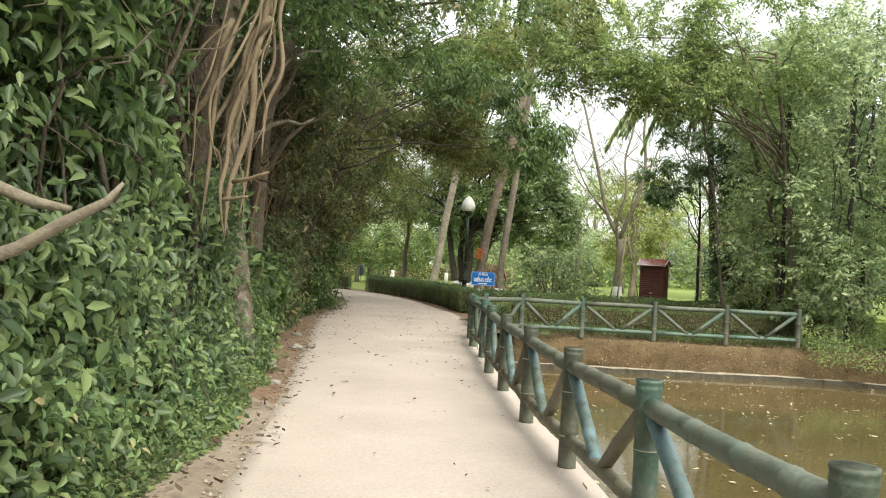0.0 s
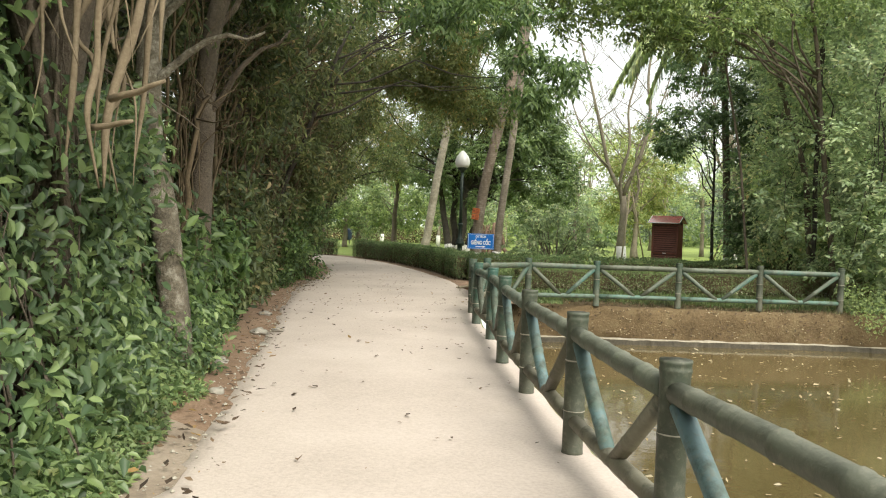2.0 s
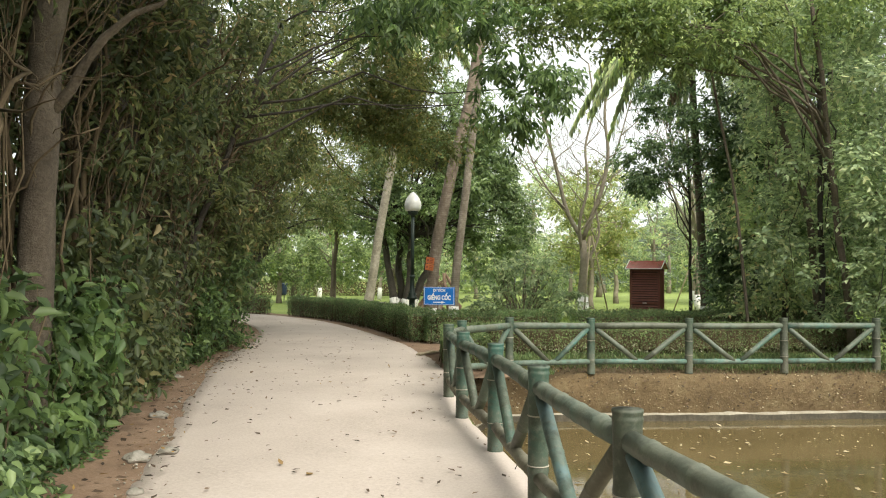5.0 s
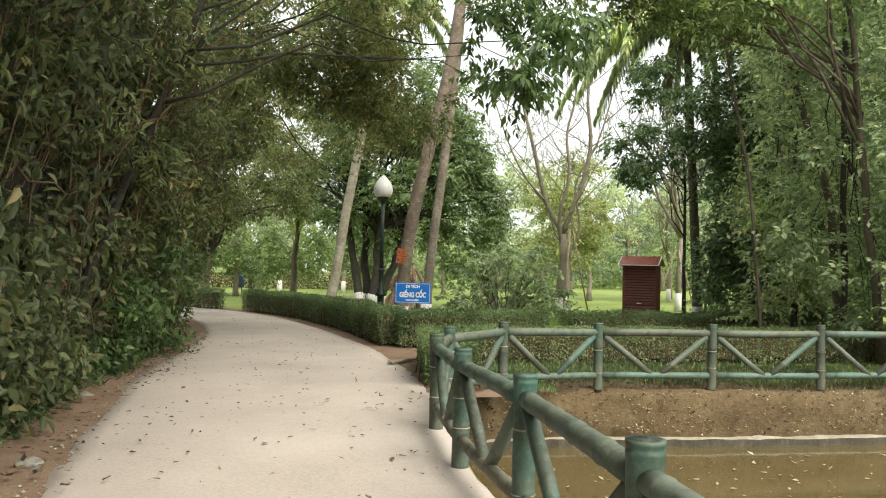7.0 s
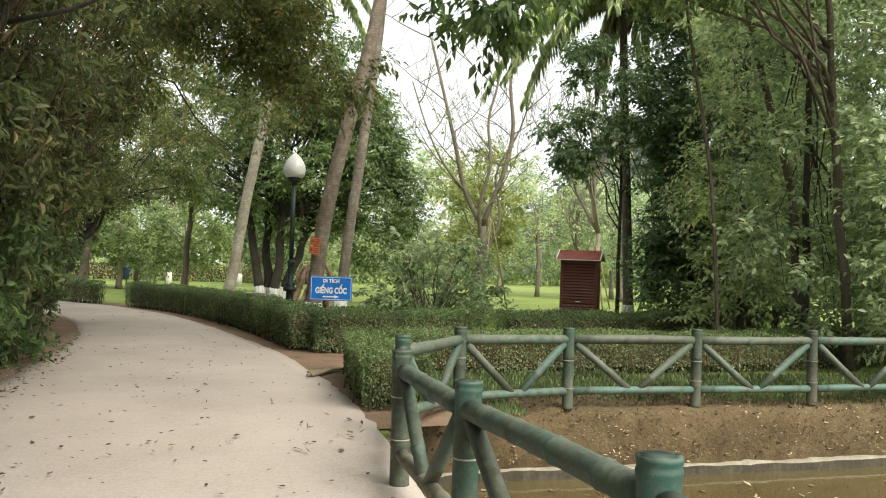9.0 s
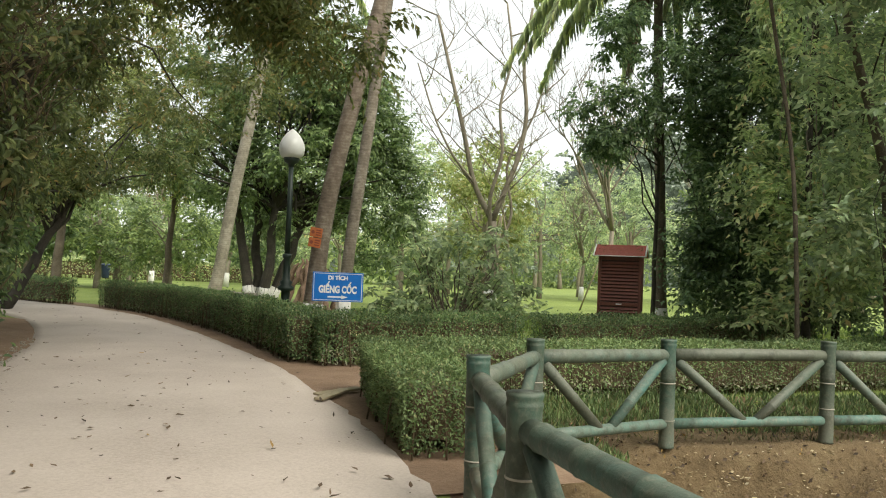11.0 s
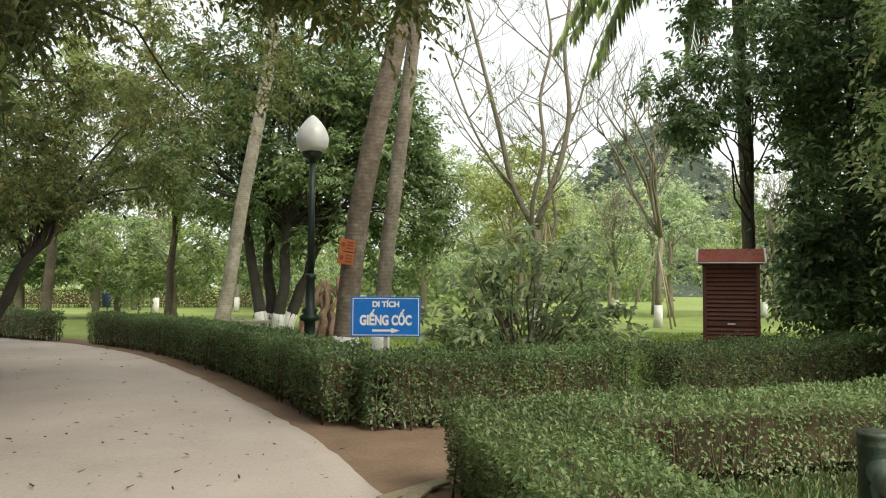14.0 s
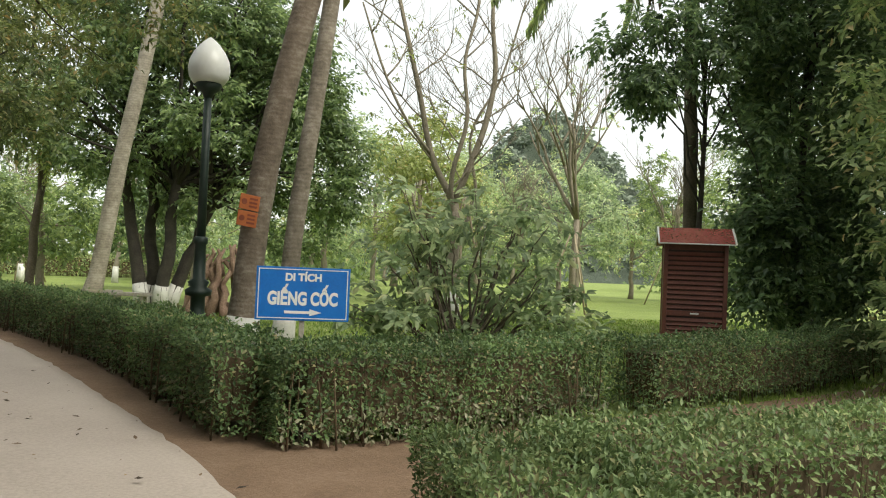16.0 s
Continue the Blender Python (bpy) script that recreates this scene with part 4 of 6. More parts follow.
def palm(label, line, r, lime, fronds, reach, dead=0, seed=0, leaf=L_FROND, bark=None):
    base = Vector(line[0])
    t = thing("palm_tree", label, "palm", "palms on the lawn", base)
    pts = [Vector(p) - base for p in along(line, 0.25)]
    n = len(pts)
    rad = [r * (1.35 - 0.35 * min(i / 4, 1)) * (1 - 0.3 * i / n) * (1 + 0.008 * (i % 2)) for i in range(n)]
    part("trunk", tubes("trunk", [(pts, rad)], bark or M_PALM, 14, 0.03), M_PALM, t)
    if lime:
        k = max(int(lime / 0.25), 1) + 1
        part("limewash", tubes("limewash", [(pts[:k], [q * 1.03 + 0.004 for q in rad[:k]])], M_LIME, 14, 0.03), M_LIME, t, "white limewash round the foot")
    random.seed(seed)
    for i in range(fronds):
        a = 2 * math.pi * i / fronds + random.uniform(-0.2, 0.2)
        k = random.random()
        frond("frond", t, pts[-1], a, reach * (0.8 + 0.3 * k), reach * (0.35 + 0.75 * k), leaf, 130, reach * 0.18, reach * 0.28)
    for i in range(dead):
        a = random.uniform(0, 6.28)
        frond("dead_frond", t, pts[-1] - Vector((0, 0, 0.2)), a, reach * 0.25, reach * 0.75, L_DEAD, 40, 0.4, 0.1)
    return t


palm("leaning grey palm trunk with hanging dead fronds", [(-2.65, 39.8, -0.05), (-2.35, 39.8, 0.7), (-1.9, 39.8, 3.8), (-1.42, 39.8, 6.6), (-1.15, 39.8, 8.6), (-0.9, 39.8, 12.5)], 0.20, 0, 13, 3.4, 12, 3, bark=M_PALMP)
pb = palm("stout leaning palm trunk carrying an orange notice, limewashed foot", [(0.12, 28.8, -0.05), (0.20, 28.8, 0.5), (0.31, 28.8, 1.9), (0.52, 28.8, 3.26), (0.88, 28.8, 4.95), (1.45, 28.9, 7.6), (2.0, 28.9, 12.5)], 0.175, 0.75, 14, 3.2, 2, 5, bark=M_PALMR)
palm("slender leaning palm trunk with a limewashed foot", [(0.88, 30.5, -0.05), (0.93, 30.5, 0.4), (1.04, 30.5, 2.0), (1.22, 30.5, 3.56), (1.36, 30.5, 4.8), (1.7, 30.5, 8.2), (2.0, 30.5, 14)], 0.135, 0.75, 13, 3.0, 2, 8)
palm("tall coconut palm with arching feathery fronds, limewashed foot", [(9.75, 33.2, -0.05), (9.68, 33.1, 1.0), (9.45, 32.9, 4.0), (9.2, 32.7, 7.0), (9.0, 32.5, 9.7)], 0.155, 0.85, 18, 3.7, 2, 11, bark=M_BARK)

note = thing("notice_board", "faded orange notice with two panels nailed to a palm", "sign", at=(0.17, 28.53, 1.78))
note.rotation_euler = (0, radians(7), radians(20))
for k in range(2):
    pn = part("panel", box(0.25, 0.012, 0.18, (0, 0, 0.09 + 0.195 * k), bevel=0.003), M_ORANGE, note)
    for j in range(3):
        part("writing", box(0.10, 0.004, 0.022, (0.045, -0.0075, 0.045 + 0.195 * k + 0.045 * j)), M_RUST, pn)
    ring = bmesh.new()
    bmesh.ops.create_cone(ring, cap_ends=True, segments=16, radius1=0.035, radius2=0.035, depth=0.004, matrix=pose(-0.07, -0.0075, 0.09 + 0.195 * k, 90, 0, 0))
    part("emblem", ring, M_RUST, pn)


# ---- thicket along the footpath ----
veg_line = along(VEG, 0.1)
order = np.argsort(veg_line[:, 1])
veg_y, veg_x = veg_line[order, 1], veg_line[order, 0]


def wall_x(y, z):
    """How far the thicket's face reaches at a height: hollow at the foot, swelling and overhanging above."""
    b = np.array([noise.noise((float(q) * 0.55, float(h) * 0.6, 3.0)) for q, h in zip(y, z)])
    c = np.array([noise.noise((float(q) * 1.9, float(h) * 1.9, 8.0)) for q, h in zip(y, z)])
    s = np.clip((y - 10) / 8, 0, 1)
    lean = (1 - s) * (-0.10 * z + 0.05 * np.maximum(z - 2.2, 0) ** 1.6) + s * 0.27 * np.maximum(z - 0.4, 0)
    # a hollow in which a pale trunk stands free
    lean = lean - 0.6 * np.exp(-((y - 9.15) / 0.5) ** 2) * np.clip((z - 0.45) / 0.4, 0, 1)
    return np.interp(y, veg_y, veg_x) - 0.14 + lean + (0.38 + 0.3 * s) * b + 0.18 * c


def thicket(y0, y1, top, leaf, per, mat, label, sharp=True, foot=0.0, droop=0.45, slim=0.5, deep=0.55, back=0.0, boughs=False):
    n = int((y1 - y0) * (top - foot) * per)
    base = Vector((float(np.interp((y0 + y1) / 2, veg_y, veg_x)) - 0.3, (y0 + y1) / 2, 0.0))
    t = thing("thicket", label, "bushes", "creeper-grown thicket beside the path", base)
    bunches = n // 7
    y, z = rng.uniform(y0, y1, bunches), foot + (top - foot) * rng.random(bunches)
    if boughs:
        # leaves gather round boughs that stand out from the shade
        k = max(bunches // 12, 1)
        cy, cz = rng.uniform(y0, y1, k), foot + (top - foot) * rng.random(k)
        cx = wall_x(cy, cz) - back - deep * rng.random(k) ** 1.5
        i = rng.integers(0, k, bunches)
        d = rand_dirs(bunches) * (0.38 * rng.random(bunches) ** 0.5)[:, None]
        x, y, z = cx[i] + d[:, 0], cy[i] + d[:, 1] * 1.3, cz[i] + d[:, 2] * 0.7
    else:
        x = wall_x(y, z) - back - deep * rng.random(bunches) ** 1.7
    c = np.repeat(np.c_[x, y, z], 7, 0)
    at = c + rng.normal(0, 0.085, c.shape)
    at[:, 2] = np.maximum(at[:, 2], 0.02)
    way = np.c_[0.4 * np.ones(len(at)), -0.15 * np.ones(len(at)), -droop * np.ones(len(at))] + rand_dirs(len(at)) * 0.95
    face = np.c_[0.8 * np.ones(len(at)), -0.2 * np.ones(len(at)), 0.8 * np.ones(len(at))] + rand_dirs(len(at)) * 0.6
    ln = leaf * (0.5 + 0.9 * rng.random(len(at)))
    part("foliage", leaf_mesh("foliage", at - np.array(base), way, face, ln, ln * slim, mat, sharp, 0.2), mat, t)
    # stems and hanging vines
    lines = []
    for i in range(int((y1 - y0) * 5)):
        yy = random.uniform(y0, y1)
        z1 = random.uniform(0.8, top)
        xa = float(wall_x(np.array([yy]), np.array([0.1]))[0]) - random.uniform(0.1, 0.5)
        xb = float(wall_x(np.array([yy]), np.array([z1]))[0]) - random.uniform(0.0, 0.4)
        r = random.choice((0.004, 0.006, 0.012))
        ln = curve_line(Vector((xa, yy, 0)) - base, Vector((xb, yy + random.uniform(-0.5, 0.5), z1)) - base, 0, 7, 0.11)
        lines.append((ln, [r * (1.2 - 0.1 * k) for k in range(8)]))
    # dead and living boughs that arch out of the shade, with their twigs
    for i in range(int((y1 - y0) * 4) if top > 4 and y0 > 2 else 0):
        yy, z1 = random.uniform(y0, y1), random.uniform(2.6, top)
        a = Vector((float(np.interp(yy, veg_y, veg_x)) - random.uniform(0.3, 0.9), yy, random.uniform(0.3, 1.8)))
        b = Vector((float(wall_x(np.array([yy]), np.array([z1]))[0]) + random.uniform(-0.25, 0.45), yy + random.uniform(-1.3, 0.9), z1))
        r = random.choice((0.009, 0.013, 0.02, 0.03))
        ln = curve_line(a - base, b - base, 0, 9, 0.07, (random.uniform(-0.5, 0.1), 0, random.uniform(0.1, 0.5)))
        lines.append((ln, [r * (1.2 - 0.1 * k) for k in range(10)]))
        for k in range(5):
            s = ln[random.randint(4, 8)]
            e = s + Vector((random.uniform(-0.2, 0.7), random.uniform(-0.8, 0.6), random.uniform(-0.5, 0.6)))
            lines.append((curve_line(s, e, random.uniform(-0.1, 0.15), 4, 0.05), [r * 0.4, r * 0.33, r * 0.26, r * 0.2, 0.002]))
    tagged(part("stem_mass", tubes("stem_mass", lines, M_TWIG if y0 > 8 else M_BARK, 5), M_BARK, t), kind="stuff")
    # a dark sheet added behind the leaves: it blocks light and stands for shade
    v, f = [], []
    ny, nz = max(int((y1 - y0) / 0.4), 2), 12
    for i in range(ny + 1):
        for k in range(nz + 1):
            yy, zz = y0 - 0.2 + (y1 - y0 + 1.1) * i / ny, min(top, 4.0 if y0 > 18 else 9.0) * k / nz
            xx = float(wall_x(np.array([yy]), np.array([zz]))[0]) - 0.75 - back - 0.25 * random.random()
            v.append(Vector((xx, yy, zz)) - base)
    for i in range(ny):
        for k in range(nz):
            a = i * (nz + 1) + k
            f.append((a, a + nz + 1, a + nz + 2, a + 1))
    part("light_block", mesh_of("light_block", v, f, M_BARKD), M_BARKD, t)
    return t


thicket(-3.0, 2.2, 1.3, 0.11, 480, L_EVER, "dense broad-leaved creepers over a bank beside the path", deep=0.7, droop=0.8, slim=0.4)
thicket(-3.0, 2.2, 0.9, 0.10, 330, L_IVY, "fresh green leafy plants at the foot of the creepers", deep=0.4)
thicket(-3.0, 2.2, 2.4, 0.12, 560, L_DARK, "dark broad-leaved creepers hanging over the bank", foot=1.0, droop=0.7, slim=0.42, deep=0.8, boughs=True)
thicket(-3.0, 2.2, 4.6, 0.19, 420, L_DARK, "long dark leaves hanging over the creepers", foot=2.0, droop=0.9, slim=0.26)
thicket(0.8, 5.4, 1.0, 0.06, 900, L_HEDGE, "fresh green low plants among the creepers", back=-0.05, boughs=True)
thicket(2.2, 5.4, 1.5, 0.10, 900, L_EVER, "dense green creepers and shrubs beside the path")
thicket(2.2, 5.4, 2.7, 0.10, 900, L_EVER, "dark green creepers above the low shrubs", foot=1.2, deep=0.8, droop=0.7, slim=0.42, boughs=True)
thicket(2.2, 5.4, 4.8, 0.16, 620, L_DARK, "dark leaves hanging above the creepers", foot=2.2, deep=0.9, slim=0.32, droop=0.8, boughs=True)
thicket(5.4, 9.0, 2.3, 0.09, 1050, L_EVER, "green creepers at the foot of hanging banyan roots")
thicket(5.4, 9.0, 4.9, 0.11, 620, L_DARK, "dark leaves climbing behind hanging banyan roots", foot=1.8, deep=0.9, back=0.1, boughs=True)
thicket(7.0, 10.6, 0.6, 0.075, 1200, L_EVER, "leafy plants at the foot of a pale trunk", back=-0.12)
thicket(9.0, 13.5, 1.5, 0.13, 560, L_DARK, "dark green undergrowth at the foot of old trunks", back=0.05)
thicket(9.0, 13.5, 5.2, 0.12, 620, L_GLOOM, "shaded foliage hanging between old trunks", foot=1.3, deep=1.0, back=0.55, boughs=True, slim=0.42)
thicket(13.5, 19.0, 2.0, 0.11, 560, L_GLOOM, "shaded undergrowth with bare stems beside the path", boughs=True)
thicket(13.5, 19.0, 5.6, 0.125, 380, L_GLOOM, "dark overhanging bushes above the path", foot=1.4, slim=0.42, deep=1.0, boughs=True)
thicket(13.5, 19.0, 5.4, 0.12, 160, L_BAM, "brownish dry boughs among the overhanging bushes", foot=2.4, slim=0.3, deep=0.7, back=-0.1, boughs=True)
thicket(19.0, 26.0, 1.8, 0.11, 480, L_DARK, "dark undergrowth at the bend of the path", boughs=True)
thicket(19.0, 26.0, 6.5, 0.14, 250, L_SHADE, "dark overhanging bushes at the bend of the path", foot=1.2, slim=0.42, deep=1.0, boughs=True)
thicket(19.0, 26.0, 6.5, 0.13, 150, L_BAM, "dry brownish boughs at the bend of the path", foot=2.2, slim=0.3, deep=0.7, back=-0.1, boughs=True)
thicket(26.0, 33.0, 5.0, 0.15, 280, L_MID, "green bushes beyond the bend of the path", deep=1.2, boughs=True)


def ground_cover(y0, y1, n, leaf, mat, label, spread=0.32):
    """Low creeping leaves that spill over the soil."""
    y = rng.uniform(y0, y1, n)
    u = rng.random(n) ** 1.5
    x = np.interp(y, veg_y, veg_x) + spread * u - 0.36 + 0.2 * np.array([noise.noise((float(q) * 1.3, 0, 0)) for q in y])
    z = 0.03 + 0.35 * (1 - u) * rng.random(n)
    at = np.c_[x, y, z]
    way = rand_dirs(n) * 0.8 + np.array((0.5, 0, -0.2))
    ln = leaf * (0.5 + 0.9 * rng.random(n))
    ob = new("ground_cover", leaf_mesh("ground_cover", at, way, rand_dirs(n) * 0.5 + np.array((0.2, 0, 1)), ln, ln * 0.6, mat))
    tagged(ob, label, "plants", kind="stuff")


ground_cover(-3, 9.5, 15000, 0.055, L_IVY, "low creeping green plants spilling over the verge", 0.5)
ground_cover(-1, 9.0, 9000, 0.042, L_HEDGEP, "fine pale weeds at the edge of the creepers", 0.48)
ground_cover(9.5, 25.5, 7000, 0.06, L_DARK, "low shaded plants at the edge of the verge")

# ---- banyan with hanging roots ----
ban = thing("banyan_tree", "old banyan trunk wrapped in pale hanging aerial roots", "tree", at=(-2.3, 7.6, 0))
bb = Vector((-2.3, 7.6, 0))
trunk = [((-2.3, 7.6, 0), 0.26), ((-2.25, 7.5, 1.0), 0.2), ((-2.15, 7.4, 2.0), 0.17), ((-1.95, 7.25, 2.7), 0.15), ((-1.8, 7.2, 3.6), 0.17), ((-1.7, 7.3, 5.4), 0.18)]
part("trunk", tubes("trunk", [([Vector(p) - bb for p, _ in trunk], [r for _, r in trunk]),
                              ([Vector(p) - bb for p in ((-2.1, 7.35, 1.9), (-2.2, 7.1, 2.9), (-2.4, 7.0, 4.5))], [0.12, 0.09, 0.08])], M_BARK, 12, 0.1), M_BARK, ban)
for i in range(20):
    a = Vector((random.uniform(-1.58, -1.08), random.uniform(6.5, 7.2), random.uniform(3.3, 4.5)))
    b = Vector((a.x - random.uniform(0.1, 0.42), a.y - random.uniform(-0.2, 0.2), random.uniform(1.6, 2.5)))
    r = random.choice((0.007, 0.010, 0.014, 0.02, 0.03))
    ln = along([tuple(p) for p in curve_line(a - bb, b - bb, 0, 5, 0.07, (random.uniform(-0.2, 0.14), random.uniform(-0.1, 0.1), 0))], 0.08)
    part("aerial_root", tubes("aerial_root", [(ln, [r * (1 + 0.12 * math.sin(k * 0.9)) * min(1.0, 0.25 + (len(ln) - 1 - k) * 0.12) for k in range(len(ln))])], M_ROOT, 7, 0.05), M_ROOT, ban)
for i in range(2):
    a = Vector((-1.52 + 0.12 * i, 6.7, 1.95 + 0.16 * i))
    ln = curve_line(a - bb, a + Vector((random.uniform(0.15, 0.35), -0.1, random.uniform(0.02, 0.12))) - bb, 0, 4, 0.01)
    part("stub", tubes("stub", [(ln, [0.022, 0.02, 0.018, 0.015, 0.01])], M_ROOT, 7, 0.1), M_ROOT, ban)
cs = np.vstack([blob_points((-1.2, 7.5, 6.2), (2.2, 2.6, 1.2), 60), blob_points((-2.6, 5.0, 5.8), (1.6, 2.5, 1.0), 30)])
part("crown", clump_leaves(cs - np.array(bb), np.full(len(cs), 0.5), 90, 0.12, L_DARK), L_DARK, ban)

branch = thing("fallen_branch", "grey dead forked branch caught in the creepers", "branch", at=(-1.0, 3.0, 1.65))
bo = Vector((-1.0, 3.0, 1.65))
part("limb", tubes("limb", [([Vector(p) - bo for p in ((-1.6, 2.9, 1.78), (-1.1, 3.0, 1.71), (-0.92, 3.0, 1.65), (-0.78, 3.02, 1.63))], [0.032, 0.029, 0.025, 0.013])], M_BARKP, 9, 0.08), M_BARKP, branch)
part("limb", tubes("limb", [([Vector(p) - bo for p in ((-1.3, 2.9, 1.32), (-0.98, 3.0, 1.46), (-0.80, 3.0, 1.57), (-0.63, 3.02, 1.67), (-0.58, 3.05, 1.75))], [0.03, 0.028, 0.025, 0.019, 0.008])], M_BARKP, 9, 0.08), M_BARKP, branch)


# ---- trees over the path ----
def old_trunk(line, r, label, bark=M_BARKP, ivy=0):
    base = Vector(line[0])
    t = thing("old_tree", label, "tree", "old trees beside the path", base)
    pts = [Vector(p) - base for p in along(line, 0.3)]
    n = len(pts)
    rad = [r * (1.25 - 0.25 * min(k / 3, 1)) * (1 - 0.25 * k / n) * (1 + 0.10 * noise.noise((k * 0.9, r * 9, 0))) for k in range(n)]
    lines = [(pts, rad)]
    for k in range(4):
        s = pts[int(n * (0.45 + 0.12 * k))]
        e = s + Vector((random.uniform(0.2, 1.3), random.uniform(-0.8, 1.2), random.uniform(0.5, 1.4)))
        lines.append((curve_line(s, e, -0.1, 6, 0.06), [r * 0.36 * (1 - 0.13 * j) for j in range(7)]))
    part("trunk", tubes("trunk", lines, bark, 12, 0.09), bark, t)
    if ivy:
        # creepers that climb the stem
        k = rng.integers(0, int(n * 0.55), ivy)
        d = rand_dirs(ivy) * np.array((1, 1, 0.2))
        hold = np.array([tuple(pts[i]) for i in k]) + unit(d) * r * 1.05 + rng.normal(0, 0.04, (ivy, 3)) * np.array((0, 0, 3))
        hold[:, 2] = np.maximum(hold[:, 2], 0.1)
        part("creeper", clump_leaves(hold, np.full(ivy, 0.13), 18, 0.09, L_EVER, "creeper", 0.6, 0.45), L_EVER, t, "green creeper climbing the trunk")
    top = np.array(pts[-1])
    cs = np.vstack([blob_points(top + np.array((0.6, 0.5, 0.6)), (2.4, 2.4, 1.3), 46)])
    part("crown", clump_leaves(cs, np.full(len(cs), 0.5), 70, 0.12, L_BAM, "crown", 0.5, 0.4), L_BAM, t)


old_trunk([(-2.12, 9.6, 0), (-2.18, 9.6, 0.55), (-2.30, 9.6, 1.5), (-2.48, 9.65, 2.28), (-2.5, 9.8, 3.5), (-2.1, 10.4, 5.6)], 0.135, "pale mottled old trunk rising from ivy", M_MOTTLE, ivy=40)
old_trunk([(-2.95, 12.1, 0), (-2.90, 12.1, 1.2), (-2.88, 12.1, 2.1), (-2.86, 12.1, 3.1), (-2.8, 12.2, 4.0), (-2.4, 12.8, 6.2)], 0.14, "knotty brown old trunk in deep shade", M_BARK)
old_trunk([(-4.7, 17.2, 0), (-4.5, 17.3, 1.4), (-4.3, 17.6, 3.2), (-3.6, 18.2, 6.4)], 0.09, "slanting shaded trunk among bushes", M_BARK)

tree("tree", (-6.5, 15.0, 0), (-5.5, 15.5, 6.5), 0.22, [((-3.6, 16, 7.6), (2.6, 4, 1.6), 1.0), ((-5.5, 12, 6.5), (2.5, 3, 2.2), 0.7)], 60, 0.7, 110, 0.14, L_DARK, M_BARKD, "tall shade tree behind the thicket")
tree("tree", (-6.8, 24.0, 0), (-5.4, 24.6, 6.0), 0.24, [((-3.4, 25, 6.9), (2.4, 3.2, 1.7), 1.0), ((-5.8, 23, 5.5), (2.0, 3, 2.5), 0.7)], 62, 0.7, 110, 0.14, L_BAM, M_BARKD, "tall tree arching over the bend of the path", droop=0.5, slim=0.38)
tree("tree", (-7.4, 36.0, 0), (-5.9, 37.4, 3.6), 0.16, [((-5.0, 37.5, 4.9), (2.3, 2.0, 2.1), 1.0), ((-7.6, 36.5, 4.6), (2.2, 2, 2.4), 0.8), ((-6.8, 36.5, 3.4), (1.8, 1.5, 1.0), 0.5)], 90, 0.62, 100, 0.16, L_SHADE, M_BARKD, "dark-stemmed leaning tree beside the far bend")
tree("tree", (-9.8, 33.0, 0), (-9.3, 33.4, 5.5), 0.2, [((-8.8, 33.5, 5.5), (2.6, 2.5, 3.5), 1.0)], 70, 0.6, 90, 0.16, L_MID, M_BARKD, "leafy green tree beyond the far bend")
tree("tree", (-4.6, 45.0, 0), (-4.2, 45.0, 6.0), 0.14, [((-4.3, 44.5, 6.6), (3.0, 2.5, 2.8), 1.0), ((-5.8, 44, 9), (2.4, 2, 2.0), 0.6)], 110, 0.65, 105, 0.17, L_YEL, M_BARK, "feathery yellow-green tree over the lawn", droop=0.6, slim=0.36)
tree("tree", (-9.0, 47.0, 0), (-8.6, 47.0, 6.0), 0.2, [((-8.5, 46.5, 6.8), (3.2, 2.5, 3.6), 1.0)], 105, 0.7, 100, 0.18, L_MID, M_BARK, "yellowing tree beyond the path", droop=0.5, slim=0.42)

tree("tree", (-8.0, 29.5, 0), (-4.2, 28.5, 7.5), 0.12, [((-2.2, 27.5, 7.2), (2.6, 2.6, 1.9), 1.0), ((0.6, 25.0, 8.2), (2.4, 2.6, 1.3), 0.7), ((-4.6, 27.0, 6.2), (2.0, 2.4, 2.2), 0.7), ((1.2, 19.5, 8.0), (2.2, 3.2, 1.0), 0.45), ((-3.0, 33.0, 6.0), (3.0, 2.4, 1.7), 1.0), ((-6.6, 33.0, 5.2), (2.5, 2.4, 2.5), 1.0), ((-1.7, 27.0, 6.1), (2.1, 2.0, 1.1), 1.0), ((0.1, 26.0, 6.0), (1.4, 1.2, 1.4), 0.7)],
     80, 0.62, 95, 0.14, L_OLIVE, M_BARKD, "tall feathery tree spreading over the bend of the path", droop=0.55, slim=0.38, limb_count=16)
# the crown mass at (-1.4, 8.0, 7.4) is unseen, added to shade the verge
tree("tree", (-5.2, 10.5, 0), (-3.0, 11.5, 6.5), 0.2, [((-1.2, 12.5, 6.6), (1.8, 3.0, 1.1), 0.8), ((-1.5, 13.2, 5.2), (1.2, 2.4, 0.8), 0.7), ((-1.9, 9.5, 5.0), (1.0, 2.2, 0.8), 0.6), ((-1.4, 8.0, 7.4), (1.7, 2.6, 0.8), 0.8), ((0.6, 15.5, 7.2), (1.6, 2.4, 0.9), 0.5)], 60, 0.55, 100, 0.12, L_DARK, M_BARKD, "dark tree reaching out over the path", droop=0.5, slim=0.42)

